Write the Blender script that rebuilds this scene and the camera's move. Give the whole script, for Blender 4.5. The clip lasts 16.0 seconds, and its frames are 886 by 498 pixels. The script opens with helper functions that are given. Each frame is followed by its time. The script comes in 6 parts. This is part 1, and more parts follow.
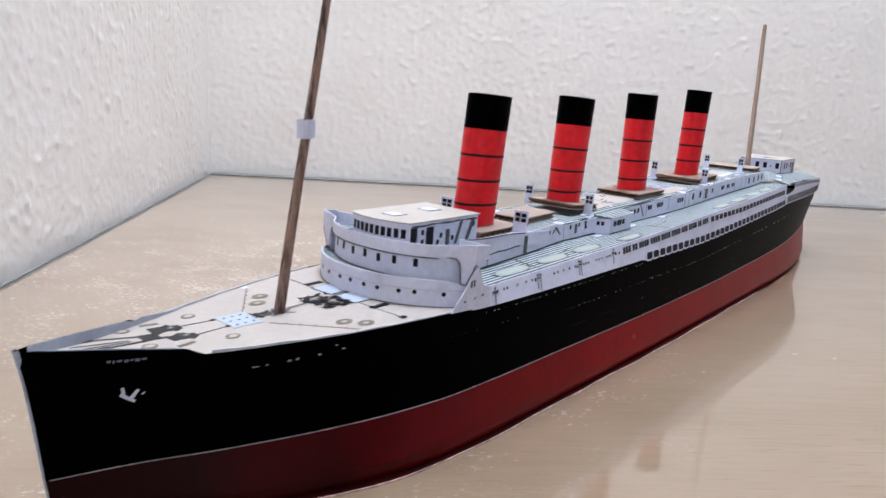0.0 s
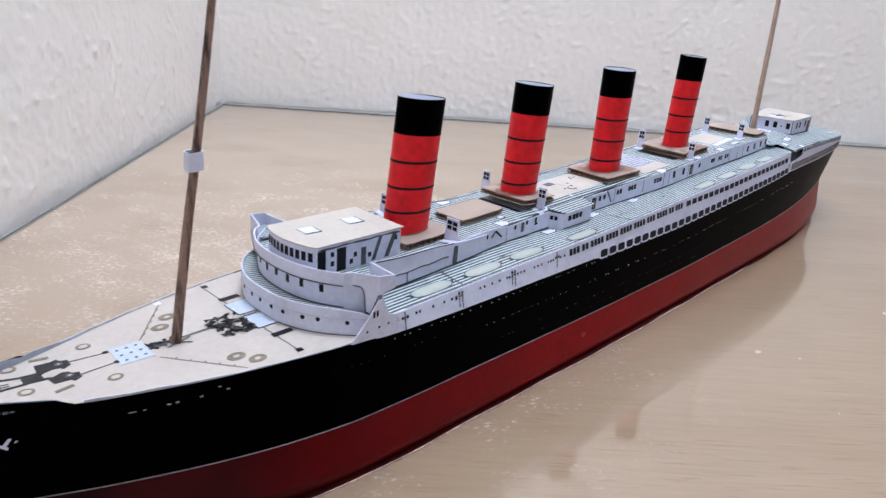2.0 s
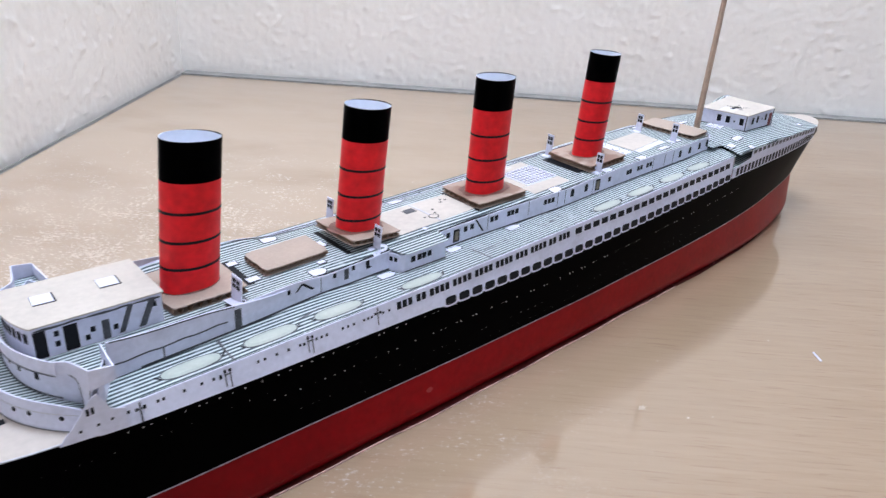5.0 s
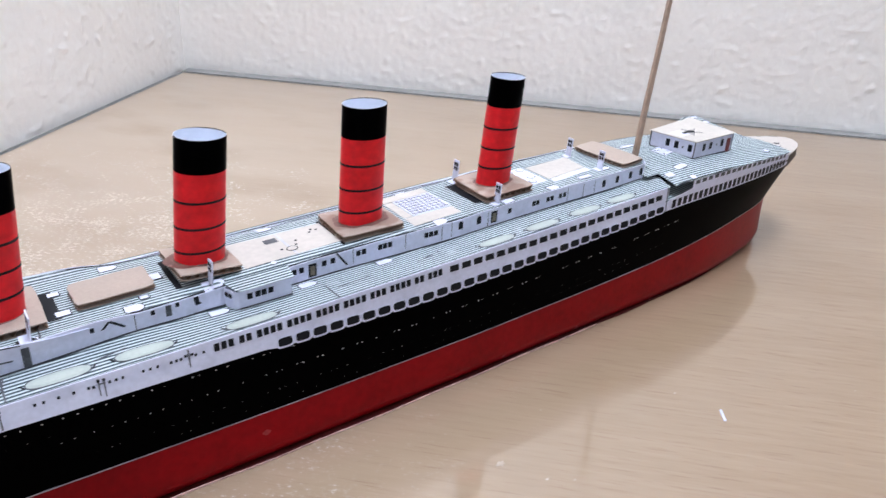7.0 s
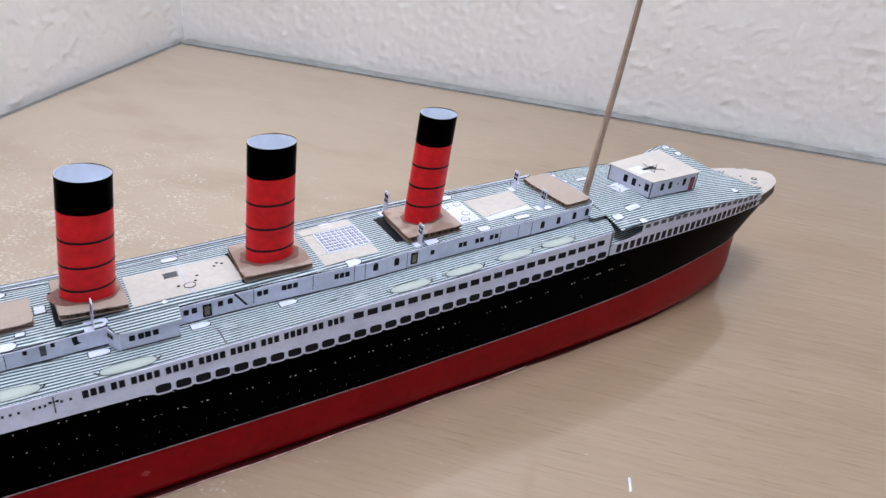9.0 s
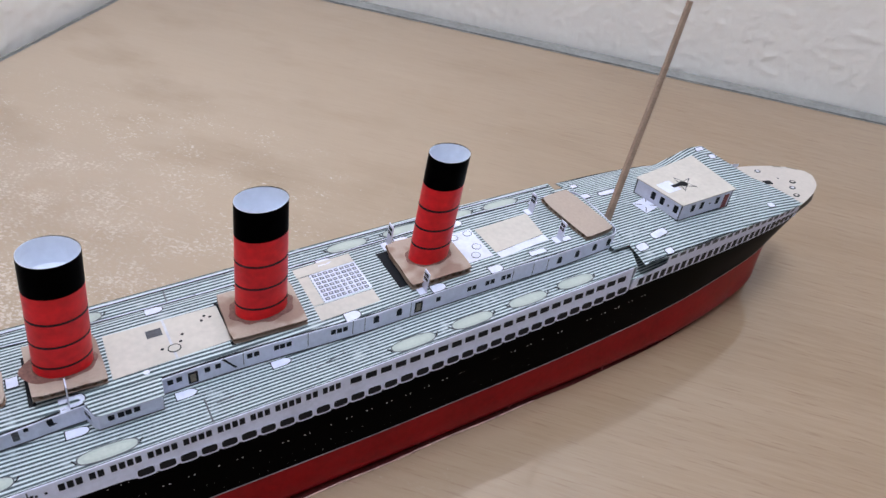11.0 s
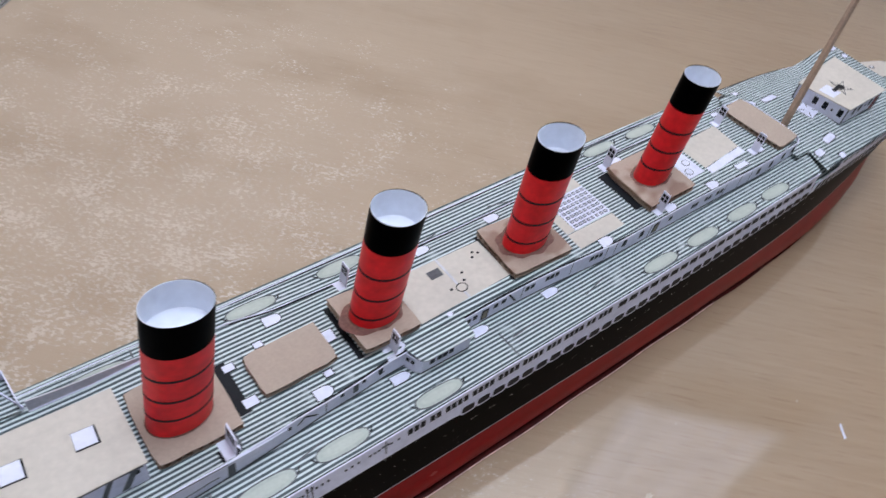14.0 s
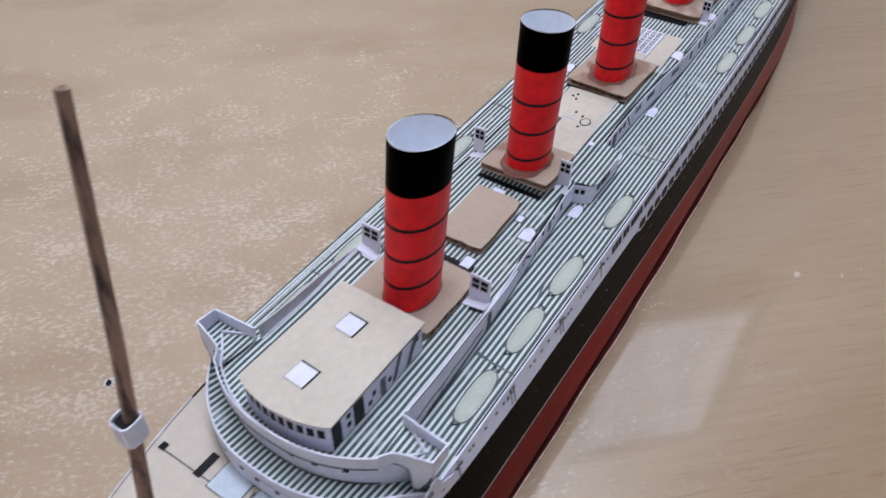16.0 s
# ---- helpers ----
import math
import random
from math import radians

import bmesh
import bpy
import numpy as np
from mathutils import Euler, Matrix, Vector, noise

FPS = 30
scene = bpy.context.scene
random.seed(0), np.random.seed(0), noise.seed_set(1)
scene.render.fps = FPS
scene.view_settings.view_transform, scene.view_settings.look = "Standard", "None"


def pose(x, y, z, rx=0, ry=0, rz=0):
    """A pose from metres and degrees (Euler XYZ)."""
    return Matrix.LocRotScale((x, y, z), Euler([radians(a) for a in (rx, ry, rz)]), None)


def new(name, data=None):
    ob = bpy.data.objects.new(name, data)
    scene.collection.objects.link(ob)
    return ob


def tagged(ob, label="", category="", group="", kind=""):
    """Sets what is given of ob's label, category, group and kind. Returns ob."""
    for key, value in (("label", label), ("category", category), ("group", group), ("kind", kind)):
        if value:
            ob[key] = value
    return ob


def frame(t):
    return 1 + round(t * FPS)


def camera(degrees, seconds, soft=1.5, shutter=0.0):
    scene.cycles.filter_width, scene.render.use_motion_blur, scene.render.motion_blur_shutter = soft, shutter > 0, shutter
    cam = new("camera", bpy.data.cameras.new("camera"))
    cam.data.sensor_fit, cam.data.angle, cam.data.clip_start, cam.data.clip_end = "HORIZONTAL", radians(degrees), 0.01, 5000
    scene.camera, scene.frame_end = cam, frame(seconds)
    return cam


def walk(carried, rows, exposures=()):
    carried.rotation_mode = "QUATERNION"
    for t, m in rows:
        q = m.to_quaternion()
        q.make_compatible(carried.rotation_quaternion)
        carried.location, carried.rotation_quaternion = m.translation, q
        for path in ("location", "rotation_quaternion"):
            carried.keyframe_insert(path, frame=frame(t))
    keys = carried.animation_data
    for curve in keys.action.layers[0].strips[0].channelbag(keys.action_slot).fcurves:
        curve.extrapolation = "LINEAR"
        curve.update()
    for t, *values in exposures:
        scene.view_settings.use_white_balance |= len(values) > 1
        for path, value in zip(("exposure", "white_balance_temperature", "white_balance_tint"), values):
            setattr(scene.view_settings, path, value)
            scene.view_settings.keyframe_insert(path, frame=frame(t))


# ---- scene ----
# ---- camera ----
cam = camera(62.4, 16.0, soft=1.45, shutter=0.5)
PATH = [
    (0.0, -0.0306, -0.1922, 0.1298, 77.32, -3.61, -49.46),
    (0.5, -0.0197, -0.2079, 0.1464, 75.72, -3.45, -48.02),
    (1.0, -0.0098, -0.2070, 0.1576, 72.49, -3.75, -47.50),
    (1.5, 0.0030, -0.2071, 0.1671, 70.11, -3.93, -46.12),
    (2.0, 0.0178, -0.2140, 0.1737, 69.30, -3.79, -45.14),
    (2.5, 0.0294, -0.2171, 0.1802, 68.53, -3.66, -44.77),
    (3.0, 0.0455, -0.2262, 0.1848, 67.63, -3.38, -44.60),
    (5.5, 0.1469, -0.2399, 0.2057, 64.10, -3.12, -40.75),
    (6.0, 0.1690, -0.2469, 0.2074, 63.50, -3.01, -39.60),
    (6.5, 0.1916, -0.2502, 0.2071, 63.02, -3.23, -37.28),
    (7.0, 0.2125, -0.2723, 0.2179, 63.68, -3.19, -35.77),
    (7.5, 0.2270, -0.2764, 0.2214, 63.50, -3.59, -34.94),
    (8.0, 0.2418, -0.2835, 0.2308, 62.62, -3.78, -34.51),
    (8.5, 0.2572, -0.2829, 0.2385, 62.06, -4.47, -33.40),
    (9.0, 0.2730, -0.2774, 0.2511, 60.26, -5.77, -31.48),
    (11.5, 0.3052, -0.2017, 0.3031, 48.93, -7.38, -28.99),
    (12.0, 0.2870, -0.1833, 0.3078, 46.66, -8.24, -28.33),
    (12.5, 0.2612, -0.1687, 0.3063, 45.56, -8.81, -29.04),
    (13.0, 0.2360, -0.1581, 0.3018, 44.01, -8.93, -29.22),
    (13.5, 0.2198, -0.1442, 0.2985, 42.43, -9.67, -31.97),
    (14.0, 0.1875, -0.1324, 0.2933, 43.13, -8.64, -36.62),
    (14.5, 0.1739, -0.1264, 0.2803, 43.37, -6.09, -41.12),
    (15.0, 0.1441, -0.1173, 0.2639, 44.30, -4.78, -46.48),
    (15.5, 0.1158, -0.1072, 0.2487, 45.62, -2.50, -51.57),
    (16.0, 0.0910, -0.0943, 0.2346, 47.27, -0.65, -56.57),
]
walk(cam, [(t, pose(x, y, z, rx, ry, rz)) for t, x, y, z, rx, ry, rz in PATH],
     exposures=[(0.0, -0.06, 6280, 10), (0.5, -0.04, 6280, 10), (1.0, 0.19, 6230, 10), (1.5, 0.19, 6230, 10), (2.0, -0.10, 6180, 10), (3.0, -0.11, 6180, 10), (6.0, 0.07, 6180, 10), (8.5, 0.05, 6180, 10), (9.0, -0.19, 6230, 10), (12.5, -0.46, 6320, 10), (14.0, -0.57, 6420, 10), (16.0, -0.57, 6470, 10)])

# ---- light ----
MM = 0.001
CORNER = Vector((0.4845, 0.6275, 0.0))      # table corner between the two walls
ROOM = Matrix.Translation(CORNER) @ Matrix.Rotation(radians(-45), 4, "Z")   # local x along the back wall, -y into the room
ROOM_W, ROOM_D, FLOOR_Z, CEIL_Z = 3.4, 3.2, -0.75, 1.75
LAMP_AT = (0.44, -0.45)

world = bpy.data.worlds.new("daylight")
scene.world = world
world.use_nodes = True
sky = world.node_tree.nodes.new("ShaderNodeTexSky")
sky.sky_type, sky.sun_disc, sky.sun_elevation, sky.sun_rotation = "NISHITA", False, radians(40), radians(200)
world.node_tree.nodes["Background"].inputs["Strength"].default_value = 0.08
world.node_tree.links.new(sky.outputs["Color"], world.node_tree.nodes["Background"].inputs["Color"])


def window_lamp(name, m, width, height, watts, colour):
    lamp = bpy.data.lights.new(name, "AREA")
    lamp.shape, lamp.size, lamp.size_y, lamp.energy, lamp.color = "RECTANGLE", width, height, watts, colour
    ob = new(name, lamp)
    ob.matrix_world = m
    return ob


# daylight-coloured fill lamps, added unseen: large opening behind the camera, side opening, ceiling panel
window_lamp("added_fill_rear", ROOM @ pose(1.0, -ROOM_D + 0.02, 0.95, -90, 0, 180), 1.9, 1.3, 6.0, (0.72, 0.81, 1.0))
window_lamp("added_fill_side", ROOM @ pose(ROOM_W - 0.02, -1.3, 0.75, 90, 0, 90), 1.5, 1.2, 3.2, (0.69, 0.80, 1.0))
window_lamp("added_fill_ceiling", ROOM @ pose(*LAMP_AT, CEIL_Z - 0.045, 0, 0, 0), 0.50, 0.50, 25.0, (0.76, 0.84, 1.0))


# ---- materials ----
def mat(name, colour, rough=0.6, var=0.06, scale=60.0, fine=900.0, bump=0.0, spec=0.5, metal=0.0, coat=0.0, coat_rough=0.1):
    """A plain surface with variation at two scales and a fine relief."""
    m = bpy.data.materials.new(name)
    m.use_nodes = True
    nt = m.node_tree
    b = nt.nodes["Principled BSDF"]
    b.inputs["Roughness"].default_value = rough
    b.inputs["Metallic"].default_value = metal
    b.inputs["Specular IOR Level"].default_value = spec
    b.inputs["Coat Weight"].default_value = coat
    b.inputs["Coat Roughness"].default_value = coat_rough
    tc = nt.nodes.new("ShaderNodeTexCoord")
    n1, n2 = nt.nodes.new("ShaderNodeTexNoise"), nt.nodes.new("ShaderNodeTexNoise")
    n1.inputs["Scale"].default_value, n1.inputs["Detail"].default_value = scale, 3.0
    n2.inputs["Scale"].default_value, n2.inputs["Detail"].default_value = fine, 2.0
    add = nt.nodes.new("ShaderNodeMath")
    add.operation = "ADD"
    ramp = nt.nodes.new("ShaderNodeMapRange")
    ramp.inputs["From Min"].default_value, ramp.inputs["From Max"].default_value = 0.6, 1.4
    ramp.inputs["To Min"].default_value, ramp.inputs["To Max"].default_value = 1.0 - 2 * var, 1.0 + 2 * var
    mul = nt.nodes.new("ShaderNodeVectorMath")
    mul.operation = "SCALE"
    mul.inputs[0].default_value = colour
    for n in (n1, n2):
        nt.links.new(tc.outputs["Object"], n.inputs["Vector"])
    nt.links.new(n1.outputs["Fac"], add.inputs[0])
    nt.links.new(n2.outputs["Fac"], add.inputs[1])
    nt.links.new(add.outputs[0], ramp.inputs["Value"])
    nt.links.new(ramp.outputs["Result"], mul.inputs["Scale"])
    nt.links.new(mul.outputs["Vector"], b.inputs["Base Color"])
    if bump:
        bp = nt.nodes.new("ShaderNodeBump")
        bp.inputs["Strength"].default_value, bp.inputs["Distance"].default_value = bump, 0.0004
        nt.links.new(n2.outputs["Fac"], bp.inputs["Height"])
        nt.links.new(bp.outputs["Normal"], b.inputs["Normal"])
    return m


def node(nt, kind, **inputs):
    n = nt.nodes.new(kind)
    for key, value in inputs.items():
        n.inputs[key.replace("_", " ")].default_value = value
    return n


def mix_rgb(nt, fac, a, b_):
    """Mix of two colours; each argument a socket or a value. Returns the result socket."""
    m = nt.nodes.new("ShaderNodeMix")
    m.data_type = "RGBA"
    for sock, v in ((m.inputs[0], fac), (m.inputs[6], a), (m.inputs[7], b_)):
        if hasattr(v, "links"):
            nt.links.new(v, sock)
        elif isinstance(v, tuple):
            sock.default_value = (*v, 1.0)
        else:
            sock.default_value = v
    return m.outputs[2]


def calc(nt, op, *values):
    n = nt.nodes.new("ShaderNodeMath")
    n.operation = op
    for i, v in enumerate(values):
        if hasattr(v, "links"):
            nt.links.new(v, n.inputs[i])
        else:
            n.inputs[i].default_value = v
    return n.outputs[0]


def ramp01(nt, value, lo, hi):
    n = node(nt, "ShaderNodeMapRange", From_Min=lo, From_Max=hi)
    nt.links.new(value, n.inputs["Value"])
    return n.outputs["Result"]


def striped_paper(name, pitch=1.8, duty=0.55, light=(0.58, 0.635, 0.65), dark=(0.042, 0.064, 0.070)):
    """Printed deck planking: dark lines fore and aft on pale, faintly green paper."""
    m = mat(name, light, 0.55, 0.04, 40, 700)
    nt = m.node_tree
    b = nt.nodes["Principled BSDF"]
    tc = nt.nodes.new("ShaderNodeTexCoord")
    sep = nt.nodes.new("ShaderNodeSeparateXYZ")
    nt.links.new(tc.outputs["Object"], sep.inputs[0])
    wob = node(nt, "ShaderNodeTexNoise", Scale=45.0, Detail=1.0)
    nt.links.new(tc.outputs["Object"], wob.inputs["Vector"])
    y = calc(nt, "ADD", sep.outputs["Y"], calc(nt, "MULTIPLY", calc(nt, "SUBTRACT", wob.outputs["Fac"], 0.5), 0.0004))
    f = calc(nt, "FRACT", calc(nt, "MULTIPLY", y, 1000.0 / pitch))
    tri_ = calc(nt, "ABSOLUTE", calc(nt, "SUBTRACT", f, 0.5))
    line = ramp01(nt, tri_, duty / 2 + 0.05, duty / 2 - 0.05)
    blot = node(nt, "ShaderNodeTexNoise", Scale=130.0, Detail=2.0)
    nt.links.new(tc.outputs["Object"], blot.inputs["Vector"])
    worn = calc(nt, "MULTIPLY", line, ramp01(nt, blot.outputs["Fac"], 0.05, 0.4))
    base = [l.from_socket for l in nt.links if l.to_socket == b.inputs["Base Color"]][0]
    tint = mix_rgb(nt, ramp01(nt, blot.outputs["Fac"], 0.45, 0.75), base, (0.62, 0.71, 0.70))
    nt.links.new(mix_rgb(nt, worn, tint, dark), b.inputs["Base Color"])
    return m


WHITE = mat("white_paper", (0.73, 0.735, 0.87), 0.5, 0.05, 50, 500, 0.15)
nt_ = WHITE.node_tree
b_w = nt_.nodes["Principled BSDF"]
tc_ = nt_.nodes.new("ShaderNodeTexCoord")
sm_ = node(nt_, "ShaderNodeTexNoise", Scale=90.0, Detail=5.0, Roughness=0.65)
nt_.links.new(tc_.outputs["Object"], sm_.inputs["Vector"])
base_ = [l.from_socket for l in nt_.links if l.to_socket == b_w.inputs["Base Color"]][0]
nt_.links.new(mix_rgb(nt_, calc(nt_, "MULTIPLY", ramp01(nt_, sm_.outputs["Fac"], 0.52, 0.72), 0.5), base_, (0.50, 0.50, 0.60)), b_w.inputs["Base Color"])
WHITE_IN = mat("white_paper_inside", (0.80, 0.83, 0.91), 0.6, 0.03, 50, 400, 0.1)
GREY_PAPER = mat("grey_printed_paper", (0.55, 0.54, 0.58), 0.5, 0.10, 90, 600)
TAN = mat("tan_printed_paper", (0.57, 0.51, 0.445), 0.55, 0.05, 45, 400, 0.1)
FOREDECK = mat("cream_printed_paper", (0.54, 0.475, 0.42), 0.55, 0.04, 35, 400, 0.1)
DECK = striped_paper("striped_deck_paper")
CARD = mat("corrugated_cardboard", (0.425, 0.33, 0.267), 0.8, 0.05, 50, 900, 0.12)
CARD_DARK = mat("cardboard_flutes", (0.22, 0.13, 0.08), 0.85, 0.15, 90, 900, 0.3)
BLACK = mat("black_printed_paper", (0.0003, 0.0003, 0.0004), 0.34, 0.2, 60, 300, 0.04, spec=0.4)
BLACK.node_tree.nodes["Principled BSDF"].inputs["IOR"].default_value = 1.062
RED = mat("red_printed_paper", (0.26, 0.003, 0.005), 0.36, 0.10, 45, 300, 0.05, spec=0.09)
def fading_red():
    """Red that runs to a deep maroon towards the bow, along an uneven, blotched edge."""
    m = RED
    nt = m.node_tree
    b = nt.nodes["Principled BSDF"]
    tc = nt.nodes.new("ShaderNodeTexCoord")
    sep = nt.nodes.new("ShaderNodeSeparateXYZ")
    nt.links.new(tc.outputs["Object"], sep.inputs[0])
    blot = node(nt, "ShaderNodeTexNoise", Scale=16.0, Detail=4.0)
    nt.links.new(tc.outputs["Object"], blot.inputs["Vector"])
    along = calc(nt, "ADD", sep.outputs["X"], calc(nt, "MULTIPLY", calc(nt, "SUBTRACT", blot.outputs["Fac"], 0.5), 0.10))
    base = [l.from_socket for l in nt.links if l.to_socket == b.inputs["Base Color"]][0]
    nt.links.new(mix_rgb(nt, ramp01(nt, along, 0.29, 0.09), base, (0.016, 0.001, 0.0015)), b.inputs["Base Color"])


FUNNEL_RED = mat("bright_red_paper", (0.80, 0.010, 0.017), 0.38, 0.10, 85, 300, 0.08, spec=0.28)
INK = mat("dark_ink", (0.006, 0.006, 0.009), 0.5, 0.2, 200, 900, spec=0.2)
INK_GREY = mat("grey_ink", (0.075, 0.075, 0.085), 0.5, 0.25, 200, 900)
INK_BLUE = mat("grey_blue_ink", (0.16, 0.17, 0.22), 0.5, 0.2, 200, 900)
BROWN_INK = mat("brown_ink", (0.20, 0.16, 0.11), 0.5, 0.2, 200, 900)
GREEN_PAPER = mat("pale_green_paper", (0.42, 0.455, 0.41), 0.55, 0.06, 200, 900)
MAST_WOOD = mat("mast_wood", (0.215, 0.13, 0.092), 0.65, 0.32, 45, 700, 0.3)
nt_ = MAST_WOOD.node_tree
b_m = nt_.nodes["Principled BSDF"]
tc_ = nt_.nodes.new("ShaderNodeTexCoord")
mp_ = nt_.nodes.new("ShaderNodeMapping")
mp_.inputs["Scale"].default_value = (420.0, 420.0, 45.0)
nt_.links.new(tc_.outputs["Object"], mp_.inputs["Vector"])
gr_ = node(nt_, "ShaderNodeTexNoise", Scale=1.0, Detail=4.0, Roughness=0.65)
nt_.links.new(mp_.outputs["Vector"], gr_.inputs["Vector"])
base_ = [l.from_socket for l in nt_.links if l.to_socket == b_m.inputs["Base Color"]][0]
nt_.links.new(mix_rgb(nt_, ramp01(nt_, gr_.outputs["Fac"], 0.46, 0.60), mix_rgb(nt_, 0.45, base_, (0.42, 0.25, 0.19)), (0.045, 0.025, 0.02)), b_m.inputs["Base Color"])
MAST_WOOD_PALE = mat("mast_wood_pale", (0.38, 0.265, 0.195), 0.65, 0.14, 160, 1200, 0.3)
GREY_EDGE = mat("grey_plastic_edge", (0.25, 0.245, 0.23), 0.5, 0.15, 40, 300)
FLOOR_MAT = mat("floor_tile", (0.40, 0.38, 0.36), 0.4, 0.1, 4, 60)
CEIL_MAT = mat("ceiling_paint", (0.80, 0.79, 0.76), 0.8, 0.02, 3, 60)
PLASTER = mat("plain_plaster", (0.72, 0.71, 0.69), 0.85, 0.04, 5, 60)


def stained_card():
    """Cardboard with darker glue stains."""
    m = mat("glue_stained_cardboard", (0.425, 0.325, 0.26), 0.7, 0.05, 50, 900, 0.12)
    nt = m.node_tree
    b = nt.nodes["Principled BSDF"]
    tc = nt.nodes.new("ShaderNodeTexCoord")
    n = node(nt, "ShaderNodeTexNoise", Scale=55.0, Detail=2.0)
    nt.links.new(tc.outputs["Object"], n.inputs["Vector"])
    base = [l.from_socket for l in nt.links if l.to_socket == b.inputs["Base Color"]][0]
    nt.links.new(mix_rgb(nt, calc(nt, "MULTIPLY", ramp01(nt, n.outputs["Fac"], 0.54, 0.60), 0.6), base, (0.22, 0.105, 0.07)), b.inputs["Base Color"])
    return m


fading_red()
CARD_STAIN = stained_card()


def table_wood():
    """Pale wood-grain laminate, semi-gloss, with scuffed white flakes near the ship and a painted-in lighter far side.
    """
    m = bpy.data.materials.new("table_laminate")
    m.use_nodes = True
    nt = m.node_tree
    b = nt.nodes["Principled BSDF"]
    tc = nt.nodes.new("ShaderNodeTexCoord")

    def noise_at(sx, sy, scale, detail=4.0, rough=0.55):
        mp = nt.nodes.new("ShaderNodeMapping")
        mp.inputs["Scale"].default_value = (sx, sy, 1.0)
        nt.links.new(tc.outputs["Object"], mp.inputs["Vector"])
        n = node(nt, "ShaderNodeTexNoise", Scale=scale, Detail=detail, Roughness=rough)
        nt.links.new(mp.outputs["Vector"], n.inputs["Vector"])
        return n.outputs["Fac"]

    broad = noise_at(0.9, 5.0, 4.0)
    streak = noise_at(3.0, 40.0, 7.0, 5.0)
    fine = noise_at(8.0, 160.0, 7.0, 3.0)
    tone = calc(nt, "ADD", calc(nt, "MULTIPLY", broad, 0.38), calc(nt, "ADD", calc(nt, "MULTIPLY", streak, 0.40), calc(nt, "MULTIPLY", fine, 0.22)))
    col = mix_rgb(nt, ramp01(nt, tone, 0.34, 0.66), (0.280, 0.176, 0.096), (0.360, 0.244, 0.150))
    dash = calc(nt, "MULTIPLY", ramp01(nt, noise_at(7.0, 120.0, 6.0, 3.0), 0.58, 0.70), 0.75)
    col = mix_rgb(nt, dash, col, (0.235, 0.132, 0.07))
    # flaking scuffs gathered in one worn patch
    geo = nt.nodes.new("ShaderNodeVectorMath")
    geo.operation = "DISTANCE"
    geo.inputs[1].default_value = (0.15, -0.51, 0.0)
    nt.links.new(tc.outputs["Object"], geo.inputs[0])
    patch = ramp01(nt, geo.outputs["Value"], 0.33, 0.05)
    # pale scuff film, spread over the far side to paint its brighter light
    far_side = nt.nodes.new("ShaderNodeVectorMath")
    far_side.operation = "DISTANCE"
    far_side.inputs[1].default_value = (0.08, -0.36, 0.0)
    nt.links.new(tc.outputs["Object"], far_side.inputs[0])
    lit_film = calc(nt, "MULTIPLY", ramp01(nt, far_side.outputs["Value"], 0.55, 0.12), ramp01(nt, noise_at(1.0, 1.6, 9.0, 4.0), 0.05, 0.50))
    col = mix_rgb(nt, calc(nt, "MULTIPLY", lit_film, 0.70), col, (0.56, 0.435, 0.32))
    flakes = calc(nt, "ADD", noise_at(1.0, 1.5, 330.0, 4.0, 0.7), calc(nt, "MULTIPLY", calc(nt, "SUBTRACT", noise_at(1.0, 1.3, 34.0, 4.0), 0.5), 0.5))
    fl = calc(nt, "MULTIPLY", ramp01(nt, calc(nt, "ADD", flakes, calc(nt, "MULTIPLY", patch, 0.15)), 0.62, 0.78), ramp01(nt, patch, 0.0, 0.35))
    col = mix_rgb(nt, calc(nt, "MULTIPLY", fl, 0.23), col, (0.80, 0.76, 0.71))
    # a few pale specks all over
    spk = ramp01(nt, noise_at(1.0, 1.0, 240.0, 1.0), 0.80, 0.83)
    col = mix_rgb(nt, calc(nt, "MULTIPLY", spk, 0.4), col, (0.75, 0.70, 0.62))
    nt.links.new(col, b.inputs["Base Color"])
    smear = noise_at(1.0, 3.0, 9.0, 3.0)
    rg = node(nt, "ShaderNodeMapRange", From_Min=0.3, From_Max=0.7, To_Min=0.30, To_Max=0.38)
    nt.links.new(smear, rg.inputs["Value"])
    nt.links.new(calc(nt, "ADD", rg.outputs["Result"], calc(nt, "MULTIPLY", fl, 0.3)), b.inputs["Roughness"])
    nt.links.new(calc(nt, "ADD", 0.055, calc(nt, "MULTIPLY", fl, 0.35)), b.inputs["Coat Roughness"])
    b.inputs["Specular IOR Level"].default_value = 0.25
    b.inputs["Coat Weight"].default_value = 1.0
    b.inputs["Coat IOR"].default_value = 1.85
    bp = node(nt, "ShaderNodeBump", Strength=0.10, Distance=0.0003)
    nt.links.new(fine, bp.inputs["Height"])
    nt.links.new(bp.outputs["Normal"], b.inputs["Normal"])
    return m


TABLE = table_wood()


